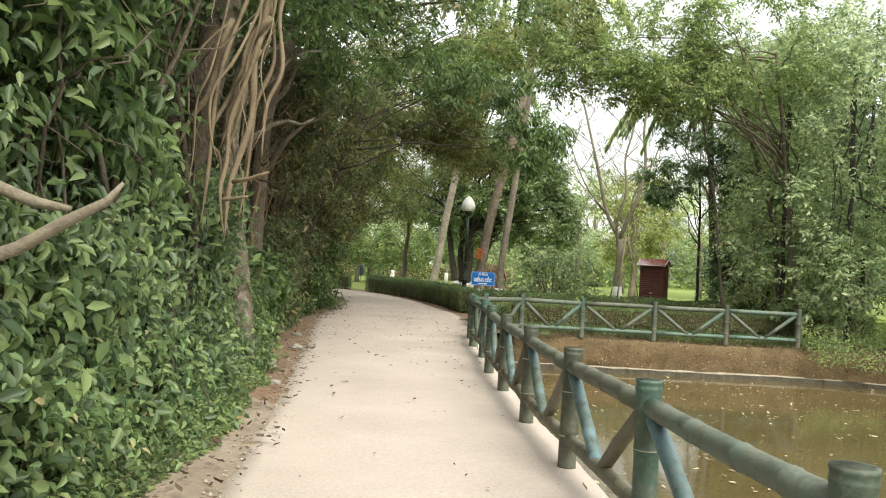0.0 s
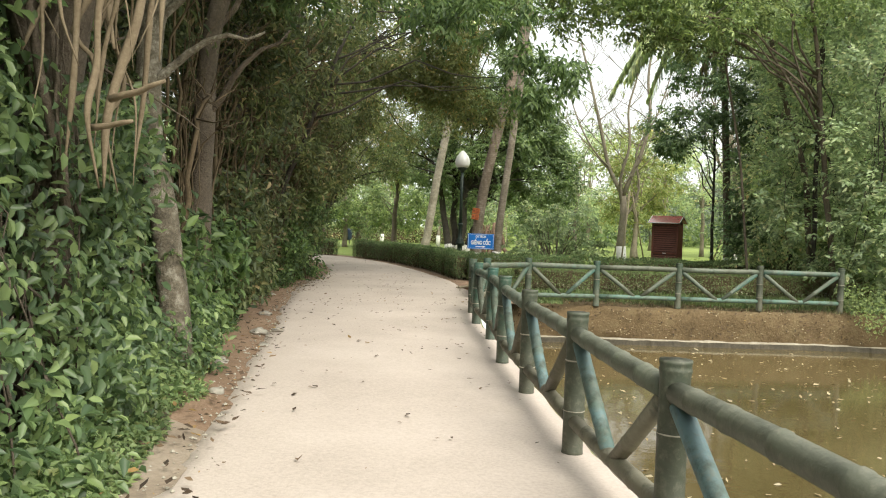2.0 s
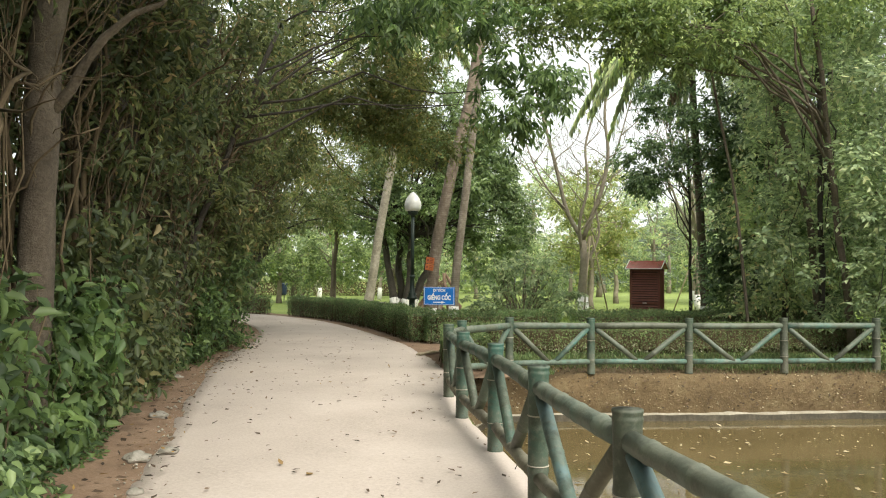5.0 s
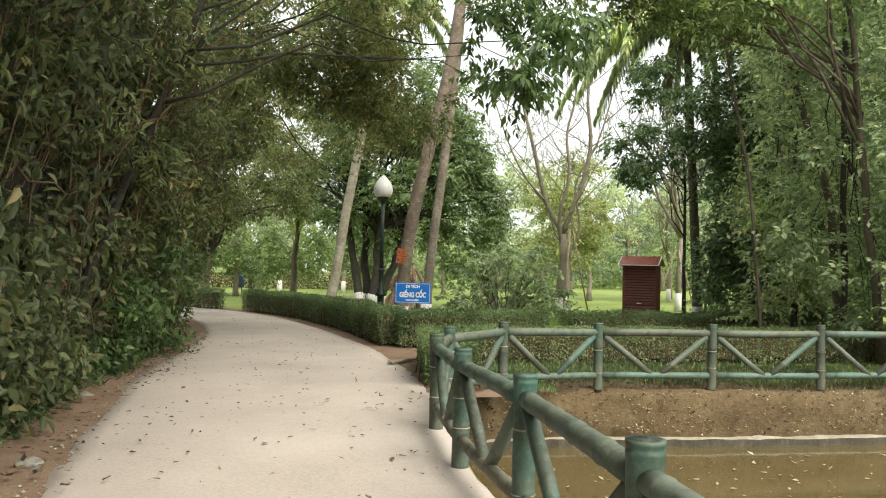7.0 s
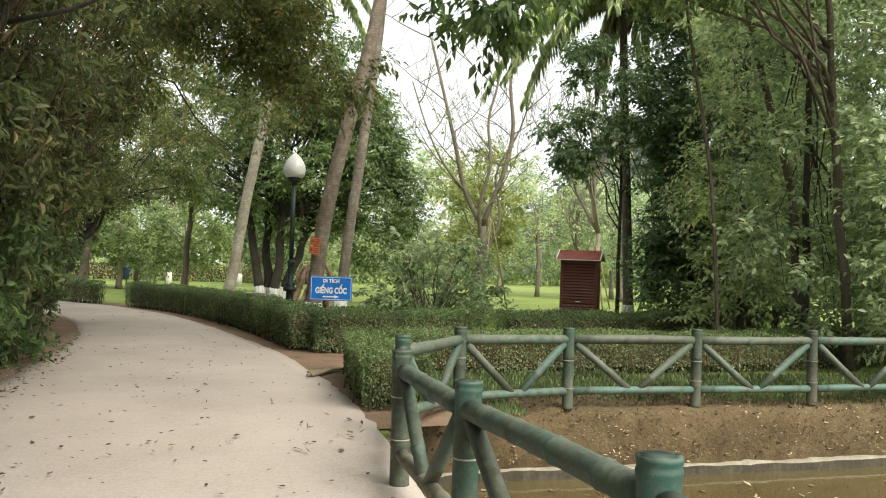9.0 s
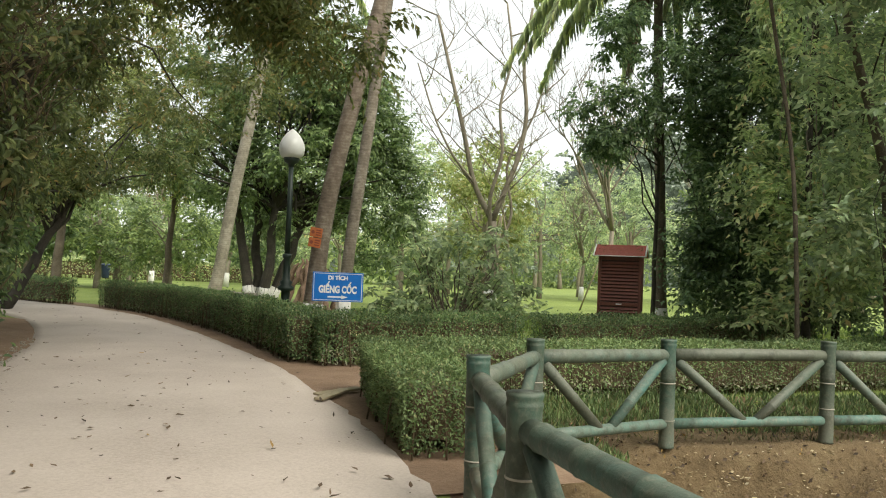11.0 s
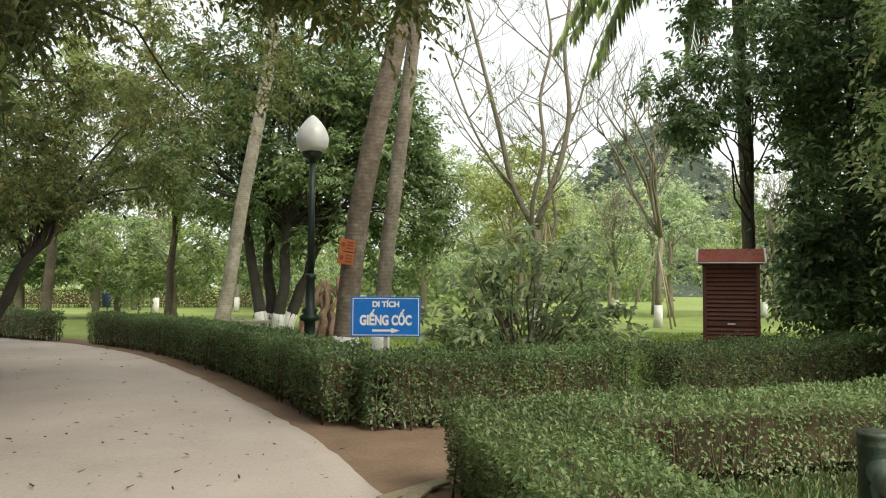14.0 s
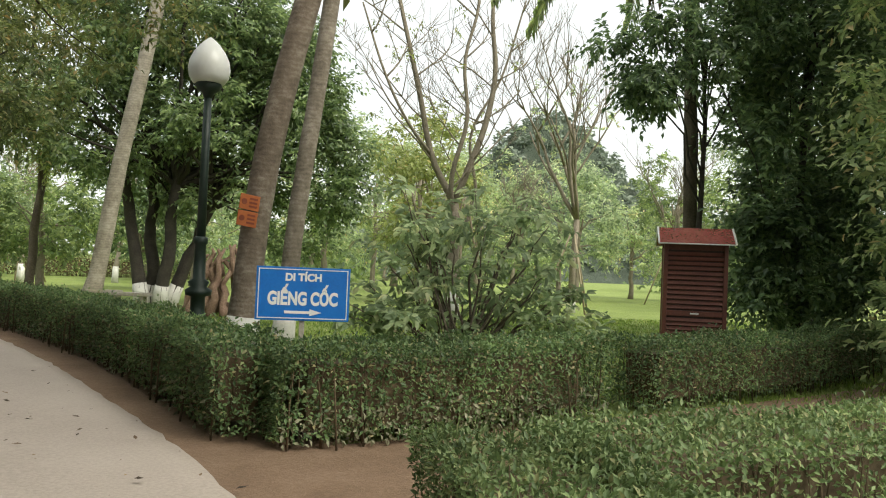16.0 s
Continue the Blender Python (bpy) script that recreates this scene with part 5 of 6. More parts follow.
tree("tree", (9.6, 23.4, -0.1), (8.4, 22.8, 8.0), 0.09, [((1.2, 22.0, 7.9), (2.6, 2.2, 1.4), 1.0), ((4.8, 22.8, 8.2), (2.4, 2.2, 1.6), 1.0), ((7.6, 22.5, 8.2), (1.8, 1.8, 1.8), 0.7), ((2.2, 22.0, 7.3), (2.8, 1.8, 0.8), 1.0), ((5.6, 22.4, 7.0), (2.2, 1.8, 1.0), 1.0)],
     105, 0.6, 90, 0.13, L_MID, M_BARK, "tall tree whose leafy boughs reach over the pond", "trees on the wooded shore", droop=0.45, slim=0.45)

tree("tree", (-4.4, 18.6, 0), (-2.2, 18.4, 5.6), 0.07, [((0.5, 18.0, 5.6), (1.6, 1.3, 0.6), 0.9), ((1.4, 18.0, 4.4), (1.0, 1.0, 0.55), 0.7), ((-1.0, 18.4, 6.0), (1.4, 1.3, 0.7), 0.7)],
     34, 0.42, 60, 0.15, L_DARK, M_BARKD, "dark tree whose loose sprays hang over the fence", droop=0.9, slim=0.4, limb_count=7, open_share=0.1)

# the many-stemmed shade tree behind the lamp
mt = thing("tree", "dense dark evergreen on several limewashed stems", "tree", "", (-1.07, 43.0, -0.05))
mo = Vector((-1.07, 43.0, -0.05))
lines, white = [], []
for dx, dy, tx in ((-0.35, 0.0, -1.0), (-0.05, 0.2, -0.2), (0.25, -0.15, 0.5), (0.55, 0.1, 1.9)):
    ln = curve_line((dx * 0.8, dy, 0), (tx, dy * 3, 4.4), 0, 9, 0.07)
    rad = [0.17 * (1.2 - 0.06 * k) for k in range(10)]
    lines.append((ln, rad))
    white.append((ln[:2] + [ln[1].lerp(ln[2], 0.4)], [q * 1.04 + 0.005 for q in rad[:3]]))
cs = np.vstack([blob_points((1.4, 0.5, 6.0), (4.0, 3.2, 3.4), 130), blob_points((0.6, 0.2, 9.0), (3.6, 3.0, 2.8), 80), blob_points((4.4, 1.0, 4.2), (1.8, 2.0, 2.8), 44), blob_points((-1.6, -0.5, 5.0), (2.4, 2.2, 1.8), 40), blob_points((3.4, 0.6, 6.8), (2.2, 2.2, 2.6), 60)])
for i in range(0, len(cs), 5):
    lines.append((curve_line(lines[i % 4][0][-1 - i % 4], cs[i], -0.2, 5, 0.1), [0.07, 0.06, 0.05, 0.04, 0.03, 0.015]))
part("trunk", tubes("trunk", lines, M_BARKD, 8, 0.06), M_BARKD, mt)
part("limewash", tubes("limewash", white, M_LIME, 10, 0.03), M_LIME, mt, "white limewash round the stems")
part("crown", clump_leaves(cs, 0.8 * (0.6 + 0.8 * rng.random(len(cs))), 180, 0.19, L_GLOSS, "crown", 0.4, 0.45), L_GLOSS, mt)

# ---- bare and thin trees on the lawn ----
def grow(lines, start, way, length, r, depth, spread=0.5, lift=0.12):
    pts = [start]
    d = way.normalized()
    n = 5
    for k in range(n):
        d = (d + Vector((random.uniform(-1, 1), random.uniform(-1, 1), random.uniform(-0.6, 1))) * 0.16 + Vector((0, 0, lift * 0.5))).normalized()
        pts.append(pts[-1] + d * (length / n))
    lines.append((pts, [max(r * (1 - 0.09 * k), 0.006) for k in range(n + 1)]))
    if depth == 0:
        return
    for k in range(random.choice((2, 3, 3))):
        i = random.choice((2, 3, 4, 5))
        side = Vector((random.uniform(-1, 1), random.uniform(-0.7, 0.7), random.uniform(-0.1, 0.8)))
        grow(lines, pts[i], d * (1 - spread) + side.normalized() * spread * 1.3, length * random.uniform(0.55, 0.8), r * 0.56, depth - 1, spread, lift)


random.seed(21)
bare = thing("bare_tree", "leafless pale tree with forked upward limbs", "tree", at=(6.85, 40.0, -0.05))
bo = Vector((6.85, 40.0, -0.05))
lines = [([Vector(p) for p in ((0, 0, 0), (-0.05, 0, 1.2), (0.02, 0, 2.4), (-0.05, 0, 3.3))], [0.25, 0.2, 0.17, 0.16])]
for pts, r in ((((-0.05, 0, 3.3), (-0.72, 0.1, 4.6), (-1.15, 0.1, 6.3), (-1.6, 0.2, 8.1), (-2.2, 0.3, 10.4)), 0.105),
               (((-0.05, 0, 3.3), (0.38, -0.1, 4.5), (0.8, 0, 5.6), (1.05, 0, 7.1), (0.9, 0, 8.9), (1.2, 0.2, 11)), 0.11),
               (((0.0, 0.1, 2.5), (-0.25, -0.3, 4.0), (0.1, -0.4, 5.6), (0.0, -0.3, 7.3), (0.35, -0.3, 9.0), (0.2, 0, 11)), 0.08),
               (((0.05, 0, 2.2), (0.75, 0.4, 3.6), (0.6, 0.6, 5.4), (1.5, 0.6, 7.2), (2.2, 0.6, 9.6)), 0.06),
               (((-0.72, 0.1, 4.6), (-1.6, -0.2, 5.5), (-2.3, -0.2, 6.8), (-2.9, 0.0, 8.6)), 0.05)):
    run = along(pts, 0.4)
    lines.append(([Vector(p) for p in run], [r * (1 - 0.6 * k / len(run)) for k in range(len(run))]))
    for p in run[3::3]:
        grow(lines, Vector(p), Vector((random.choice((-1, 1)) * random.uniform(0.4, 1), random.uniform(-0.4, 0.4), random.uniform(0.2, 0.9))), random.uniform(1.0, 2.4), 0.028, 3, 0.6, 0.08)
part("trunk", tubes("trunk", lines, M_BARKP, 6, 0.05), M_BARKP, bare)
part("limewash", tubes("limewash", [([Vector((0, 0, 0)), Vector((-0.02, 0, 0.4)), Vector((-0.04, 0, 0.95))], [0.265, 0.245, 0.22])], M_LIME, 12, 0.03), M_LIME, bare, "white limewash round the foot")
cs = blob_points((-0.3, 0.5, 6.5), (2.6, 1.8, 3.2), 40)
part("crown", clump_leaves(cs, np.full(len(cs), 0.5), 14, 0.12, L_YEL, "crown", 0.6, 0.4), L_YEL, bare)
for a in (0.4, 2.3, 4.2):
    st = thing("stake", "bamboo pole propping a lawn tree", "stake", "tree props", (7.15 + 0.95 * math.cos(a), 40 + 0.95 * math.sin(a), -0.05))
    part("pole", tubes("pole", [([Vector((0, 0, 0)), Vector((-0.88 * math.cos(a), -0.88 * math.sin(a), 3.5))], [0.035, 0.03])], M_STAKE, 8), M_STAKE, st)


def thin_tree(base, h, label, seed, leaves=26, mat=L_PALE, props=3):
    random.seed(seed)
    t = thing("young_tree", label, "tree", "young trees on the lawn", base)
    lines = [([Vector(p) for p in ((0, 0, 0), (0.03, 0, h * 0.18), (0.14, 0, h * 0.34))], [0.16, 0.13, 0.11])]
    tip = Vector((0.14, 0, h * 0.34))
    for k in range(4):
        grow(lines, tip, Vector((random.uniform(-0.6, 0.6), random.uniform(-0.5, 0.5), 1)), h * 0.36, 0.095, 4, 0.45)
    part("trunk", tubes("trunk", lines, M_BARKP, 6, 0.04), M_BARKP, t)
    part("limewash", tubes("limewash", [([Vector((0, 0, 0)), Vector((0.02, 0, 0.9))], [0.19, 0.155])], M_LIME, 10, 0.03), M_LIME, t, "white limewash round the foot")
    if leaves:
        cs = blob_points((0.1, 0, h * 0.68), (h * 0.26, h * 0.22, h * 0.28), leaves)
        part("crown", clump_leaves(cs, np.full(len(cs), 0.45), 34, 0.13, mat, "crown"), mat, t)
    for k in range(props):
        a = 0.5 + 2.09 * k
        st = thing("stake", "bamboo pole propping a young tree", "stake", "tree props", (base[0] + 1.2 * math.cos(a), base[1] + 1.2 * math.sin(a), base[2]))
        part("pole", tubes("pole", [([Vector((0, 0, 0)), Vector((-1.1 * math.cos(a), -1.1 * math.sin(a), 3.0))], [0.04, 0.035])], M_STAKE, 8), M_STAKE, st)


thin_tree((13.8, 46.0, -0.05), 10.5, "thin young tree with a limewashed foot and props", 4, 26)
thin_tree((25.0, 56.0, -0.05), 8.0, "young tree with a limewashed foot and leaning props", 9, 40, L_MID)
thin_tree((-7.5, 62.0, -0.05), 6.0, "young leafy tree with leaning props", 12, 60, L_PALE)
thin_tree((-3.5, 66.0, -0.05), 5.0, "small leafy tree on the far lawn", 14, 50, L_PALE, 0)
thin_tree((19.0, 62.0, -0.05), 7.0, "young leafy tree on the far lawn", 15, 60, L_MID, 0)

# ---- shrub by the signboard ----
sb = thing("shrub", "loose broad-leaved green shrub on the lawn", "shrub", at=(2.75, 28.0, -0.05))
cs = np.vstack([blob_points((0, 0.2, 1.5), (1.5, 1.0, 1.15), 84, 0.3), blob_points((-0.9, 0, 0.85), (0.7, 0.6, 0.5), 22, 0.3), blob_points((1.1, -0.1, 0.95), (0.9, 0.6, 0.4), 26, 0.3)])
lines = [(curve_line((random.uniform(-0.15, 0.15), random.uniform(-0.15, 0.15), 0), c, -0.12, 6, 0.05), [0.022, 0.02, 0.017, 0.014, 0.011, 0.008, 0.004]) for c in cs[::2]]
tagged(part("stem_mass", tubes("stem_mass", lines, M_BARK, 5), M_BARK, sb), kind="stuff")
part("crown", clump_leaves(cs, np.full(len(cs), 0.42), 34, 0.135, L_SHORE, "crown", 0.5, 0.48, True, 0.5, 0.2), L_SHORE, sb)

# ---- the wooded shore ----
R = [((9.4, 24.4), 10.5, (1.8, 1.5, 4.6), L_SHORE), ((9.9, 27.4), 10.5, (1.7, 1.5, 4.8), L_PALE), ((10.6, 22.6), 10.0, (1.7, 1.4, 4.4), L_SHORE), ((12.6, 20.8), 10.5, (2.0, 1.7, 4.7), L_SHORE),
     ((12.2, 25.5), 12.5, (2.4, 2.0, 5.6), L_SHORE), ((12.0, 29.2), 11.5, (2.1, 1.8, 5.4), L_DEEP), ((14.8, 23.5), 12.5, (2.4, 2.0, 5.6), L_SHORE), ((15.5, 30.5), 12.5, (2.8, 2.3, 5.6), L_DARK),
     ((16.5, 18.0), 12.0, (2.4, 2.4, 5.4), L_MID), ((18.5, 10.0), 11.0, (2.6, 3.0, 5.0), L_MID), ((18.8, 2.0), 11.0, (2.6, 3.0, 5.0), L_DARK), ((18.5, 26.0), 14.0, (2.9, 2.6, 6.4), L_MID),
     ((10.5, 31.0), 11.5, (1.6, 1.5, 5.2), L_DEEP), ((12.8, 32.8), 12.5, (2.0, 1.7, 5.8), L_DEEP), ((15.2, 35.5), 13.0, (2.4, 2.0, 6.0), L_DEEP), ((18.5, 34.0), 13.5, (2.6, 2.2, 6.2), L_DARK)]
for i, ((x, y), h, size, mat) in enumerate(R):
    far_off = x > 16 and y < 20
    dense = mat is L_DEEP
    tree("tree", (x, y, -0.1), (x + random.uniform(-0.4, 0.3), y, h * 0.8), 0.08, [((x, y, h * 0.52), size, 1.0), ((x - 0.3, y - 0.3, h * 0.15), (size[0] * 0.9, size[1] * 0.8, h * 0.13), 0.25)],
         200 if dense else 80 if far_off else 120, 0.72, 90, 0.155 if not far_off else 0.18, mat, M_BARKD,
         "dense leafy tree hung with creepers on the shore", "trees on the wooded shore", droop=0.3, slim=0.48, shell=0.3, limb_count=14, open_share=0.04 if dense else 0.18)
for (pts, r) in ((((9.6, 24.8, -0.05), (9.3, 24.6, 2.0), (9.1, 24.5, 3.4), (8.4, 24.5, 5.6), (7.9, 24.5, 7.6)), 0.08), (((7.9, 24.9, -0.05), (7.6, 24.6, 2.0), (7.37, 24.5, 3.75), (6.9, 24.5, 6.2), (6.7, 24.5, 7.8)), 0.035)):
    t = thing("leaning_tree", "slender leaning trunk with sparse high foliage", "tree", "trees on the wooded shore", pts[0])
    ps = [Vector(p) - Vector(pts[0]) for p in along(pts, 0.4)]
    part("trunk", tubes("trunk", [(ps, [r * (1.15 - 0.45 * k / len(ps)) for k in range(len(ps))])], M_BARK, 9, 0.06), M_BARK, t)
    cs = blob_points(np.array(ps[-1]) + np.array((0.7, 0, 0.2)), (1.6, 1.3, 1.5), 34)
    part("crown", clump_leaves(cs, np.full(len(cs), 0.45), 60, 0.12, L_SHORE, "crown", 0.4, 0.42), L_SHORE, t)
# vines hanging from the shore trees
vine = thing("vine", "pale creepers hanging down through the shore trees", "vine", at=(9.0, 26.0, 5.0))
for i in range(14):
    a = Vector((random.uniform(-0.8, 3.2), random.uniform(-1.2, 2.2), random.uniform(0.5, 2.5)))
    ln = curve_line(a, a + Vector((random.uniform(-0.4, 0.4), random.uniform(-0.3, 0.3), -random.uniform(3.5, 5.2))), 0, 10, 0.08)
    part("strand", tubes("strand", [(ln, [0.012] * 11)], M_BARKP, 5), M_BARKP, vine)
tree("tree", (8.7, 31.6, -0.05), (8.5, 31.2, 5.4), 0.065, [((7.3, 30.6, 5.3), (1.2, 1.0, 0.8), 1.0), ((9.2, 31.0, 6.0), (1.4, 1.2, 1.0), 1.0), ((8.0, 30.8, 7.4), (1.3, 1.1, 0.9), 0.9), ((6.9, 30.6, 4.3), (0.5, 0.6, 0.5), 0.3), ((9.9, 31.4, 5.2), (1.0, 1.0, 0.9), 0.6), ((9.8, 30.6, 1.3), (0.9, 0.9, 1.1), 0.6)],
     36, 0.50, 90, 0.14, L_DEEP, M_BARKD, "dark-leaved tree in front of the coconut palm", droop=0.6, slim=0.46, open_share=0.2)
# low growth at the water's edge
nlow = 6000
yy, xx = rng.uniform(19.6, 21.4, nlow), 8.7 + 6.0 * rng.random(nlow)
at = np.c_[xx, yy, -0.55 + 0.45 * (yy - 19.6) + 0.30 * rng.random(nlow)]
ln = 0.07 * (0.5 + 0.9 * rng.random(nlow))
tagged(new("ground_cover", leaf_mesh("ground_cover", at, rand_dirs(nlow) + np.array((0, -0.5, 0)), rand_dirs(nlow) * 0.6 + np.array((0, -0.4, 1)), ln, ln * 0.55, L_MID)), "low green creepers on the wooded shore", "plants", kind="stuff")

# ---- distant trees and hill ----
random.seed(33)
for i in range(30):
    u = i / 29
    x = -62 + 190 * u + random.uniform(-2, 2)
    y = 92 + random.uniform(-8, 10) - 12 * u
    if 20 < x < 48:
        y += 26
    h = random.uniform(9, 14)
    s = random.uniform(3.6, 5.2)
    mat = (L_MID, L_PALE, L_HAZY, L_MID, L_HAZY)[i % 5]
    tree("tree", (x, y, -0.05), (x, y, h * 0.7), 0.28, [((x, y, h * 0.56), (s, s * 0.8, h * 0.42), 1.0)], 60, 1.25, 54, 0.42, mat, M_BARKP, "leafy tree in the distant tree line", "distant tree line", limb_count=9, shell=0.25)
mid = [(9.8, 53, 9.0, 3.2, L_YEL), (6.5, 58, 10.0, 3.4, L_SHORE), (13, 60, 10.0, 3.6, L_PALE), (16.5, 63, 9.5, 3.6, L_SHORE), (20, 57, 7.5, 3.0, L_SHORE), (11, 66, 11, 4, L_PALE), (22, 70, 9, 4, L_PALE), (29, 66, 7, 3.6, L_PALE), (36, 62, 8, 4, L_MID), (24, 46, 10, 3.0, L_MID), (30, 50, 12.5, 4.2, L_MID),
       (-13, 58, 6, 3.0, L_MID), (-10, 70, 5.5, 3.4, L_MID), (-2, 72, 6, 3.2, L_MID), (-18, 50, 8, 3.6, L_MID), (-22, 62, 10, 4, L_MID), (4, 70, 8, 3.6, L_PALE), (43, 70, 9, 4.5, L_PALE), (-16, 40, 8, 3.5, L_MID), (-14, 53, 6.5, 3.2, L_MID), (-8.5, 57, 5.0, 2.6, L_SHORE), (-21, 55, 8, 4, L_MID), (0.5, 64, 6.0, 3.0, L_SHORE), (9, 49, 7.0, 2.2, L_YEL), (-9, 55, 5.5, 2.6, L_MID), (-5.5, 54, 5.0, 2.4, L_MID), (-12.5, 56, 6.0, 2.8, L_EVER), (-2.0, 57, 5.0, 2.4, L_EVER), (27, 58, 10, 4.0, L_MID), (21.5, 62, 9.5, 3.6, L_SHORE), (33, 60, 11, 4.2, L_MID)]
for x, y, h, s, mat in mid:
    tree("tree", (x, y, -0.05), (x, y, h * 0.6), 0.17, [((x, y, h * 0.58), (s, s * 0.8, h * 0.40), 1.0)], 66, 0.9, 72, 0.25, mat, M_BARKP, "leafy garden tree on the far lawn", "garden trees on the lawn", limb_count=10, shell=0.3)
# unseen trees behind the start, added to close the surroundings and reflections
for x, y in ((-6, -9), (2, -11), (9, -8), (-3, -16), (14, -12)):
    tree("tree", (x, y, -0.05), (x, y, 6), 0.22, [((x, y, 6), (3.4, 3, 3.6), 1.0)], 40, 1.0, 60, 0.26, L_MID, M_BARKD, "leafy tree added out of view behind the start of the path", limb_count=8)
bm = bmesh.new()
bmesh.ops.create_grid(bm, x_segments=60, y_segments=40, size=1)
for v in bm.verts:
    x, y = v.co.x * 150, v.co.y * 90
    d = math.hypot(x / 30, y / 40)
    z = 34 * math.exp(-d ** 2 * 1.2) + 25 * math.exp(-((x - 25) / 60) ** 2 - (y / 50) ** 2) + 12 * math.exp(-((x + 70) / 50) ** 2 - (y / 50) ** 2)
    edge = max(abs(v.co.x), abs(v.co.y))
    z = z + 2.6 * noise.noise((x * 0.14, y * 0.14, 0)) + 1.4 * noise.noise((x * 0.4, y * 0.4, 5))
    v.co = (112 + x, 255 + y, -4 + z * min(1, (1 - edge) * 6))
hill_at = np.array([v.co[:] for v in bm.verts if v.co.y < 275 and v.co.z > 3])
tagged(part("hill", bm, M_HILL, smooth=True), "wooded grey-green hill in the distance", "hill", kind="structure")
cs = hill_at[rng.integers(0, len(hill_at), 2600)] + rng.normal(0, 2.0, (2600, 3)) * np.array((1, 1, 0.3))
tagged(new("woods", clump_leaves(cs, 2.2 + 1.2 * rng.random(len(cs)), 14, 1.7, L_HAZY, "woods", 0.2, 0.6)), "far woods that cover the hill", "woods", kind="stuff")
# shrubs under the distant trees
n = 26000
xs = rng.uniform(-75, 135, n)
ys = 96 - 0.06 * xs + rng.normal(0, 3.5, n) + 26 * ((xs > 18) & (xs < 50))
bump = np.array([noise.noise((float(a) * 0.12, float(q) * 0.12, 0)) for a, q in zip(xs, ys)])
zs = (4.6 + 3.0 * bump) * rng.random(n)
ln = 0.75 * (0.5 + rng.random(n))
tagged(new("shrubbery", leaf_mesh("shrubbery", np.c_[xs, ys, zs], rand_dirs(n) + np.array((0, -0.3, 0)), rand_dirs(n) + np.array((0, -0.5, 0.9)), ln, ln * 0.6, L_MID)), "far shrubbery under the distant trees", "shrubs", kind="stuff")

# ---- small things on the lawn ----
for (x, y, a) in ((-2.35, 42.2, 10), (-1.6, 41.0, -15)):
    b = thing("bench", "low grey stone bench on the lawn", "bench", "stone benches", (x, y, -0.05))
    b.rotation_euler = (0, 0, radians(a))
    part("seat", box(1.0, 0.4, 0.09, (0, 0, 0.47), bevel=0.01), M_STONE, b)
    for s in (-1, 1):
        part("support", box(0.12, 0.34, 0.43, (s * 0.33, 0, 0.215), bevel=0.01), M_STONE, b)
bn = thing("waste_bin", "dark blue plastic waste bin on a post", "bin", at=(-10.0, 62.0, -0.05))
bn.scale = (0.8, 0.8, 0.85)
part("post", box(0.07, 0.07, 1.1, (0, 0.28, 0.55), bevel=0.008), M_POLE, bn)
part("tub", tubes("tub", [([Vector((0, 0, z)) for z in (0.45, 0.5, 1.25, 1.3)], [0.22, 0.26, 0.34, 0.35])], M_BIN, 16), M_BIN, bn)
part("lid", tubes("lid", [([Vector((0, 0, z)) for z in (1.3, 1.36, 1.44)], [0.37, 0.36, 0.2])], M_BIN, 16), M_BIN, bn)
# gnarled stump behind the palm
random.seed(5)
sp = thing("tree_stump", "gnarled orange-brown stump with raised roots", "stump", at=(0.6, 40.2, -0.05))
lines = []
for i in range(13):
    a = 2 * math.pi * i / 13
    s = Vector((math.cos(a), math.sin(a), 0)) * random.uniform(0.6, 0.95)
    e = Vector((math.cos(a + 0.5) * 0.35, math.sin(a + 0.5) * 0.3, random.uniform(1.2, 2.0)))
    lines.append((curve_line(s, e, 0, 7, 0.13, (random.uniform(-0.25, 0.25), 0, 0.1)), [0.13, 0.11, 0.10, 0.08, 0.08, 0.07, 0.06, 0.03]))
part("root_mass", tubes("root_mass", lines, M_RUSTBARK, 9, 0.12), M_RUSTBARK, sp)
# stones on the verge
for (x, y, s) in ((-2.25, 12.6, 0.12), (-2.08, 12.9, 0.09), (-2.0, 10.4, 0.10), (-1.55, 9.0, 0.08), (-2.75, 14.6, 0.11), (-1.9, 11.6, 0.06), (-3.6, 18.0, 0.09)):
    bm = bmesh.new()
    bmesh.ops.create_icosphere(bm, subdivisions=3, radius=s * 0.85)
    for v in bm.verts:
        v.co *= 1 + 0.6 * noise.noise(v.co * 11 + Vector((x, y, 0)))
        v.co.z *= 0.6
    o = part("stone", bm, M_STONE)
    o.location = (x, y, s * 0.2)
    tagged(o, "rough grey stone lying on the soil verge", "stone", "stones on the verge")
for k, (x, y, a) in enumerate(((0.22, 22.35, 35), (0.12, 22.0, 60))):
    o = part("plank", box(0.62, 0.11, 0.025, bevel=0.004), M_STAKE)
    o.matrix_world = pose(x, y, 0.02 + 0.02 * k, 3, -2, a)
    tagged(o, "weathered board lying on the bare soil", "plank", "loose boards")

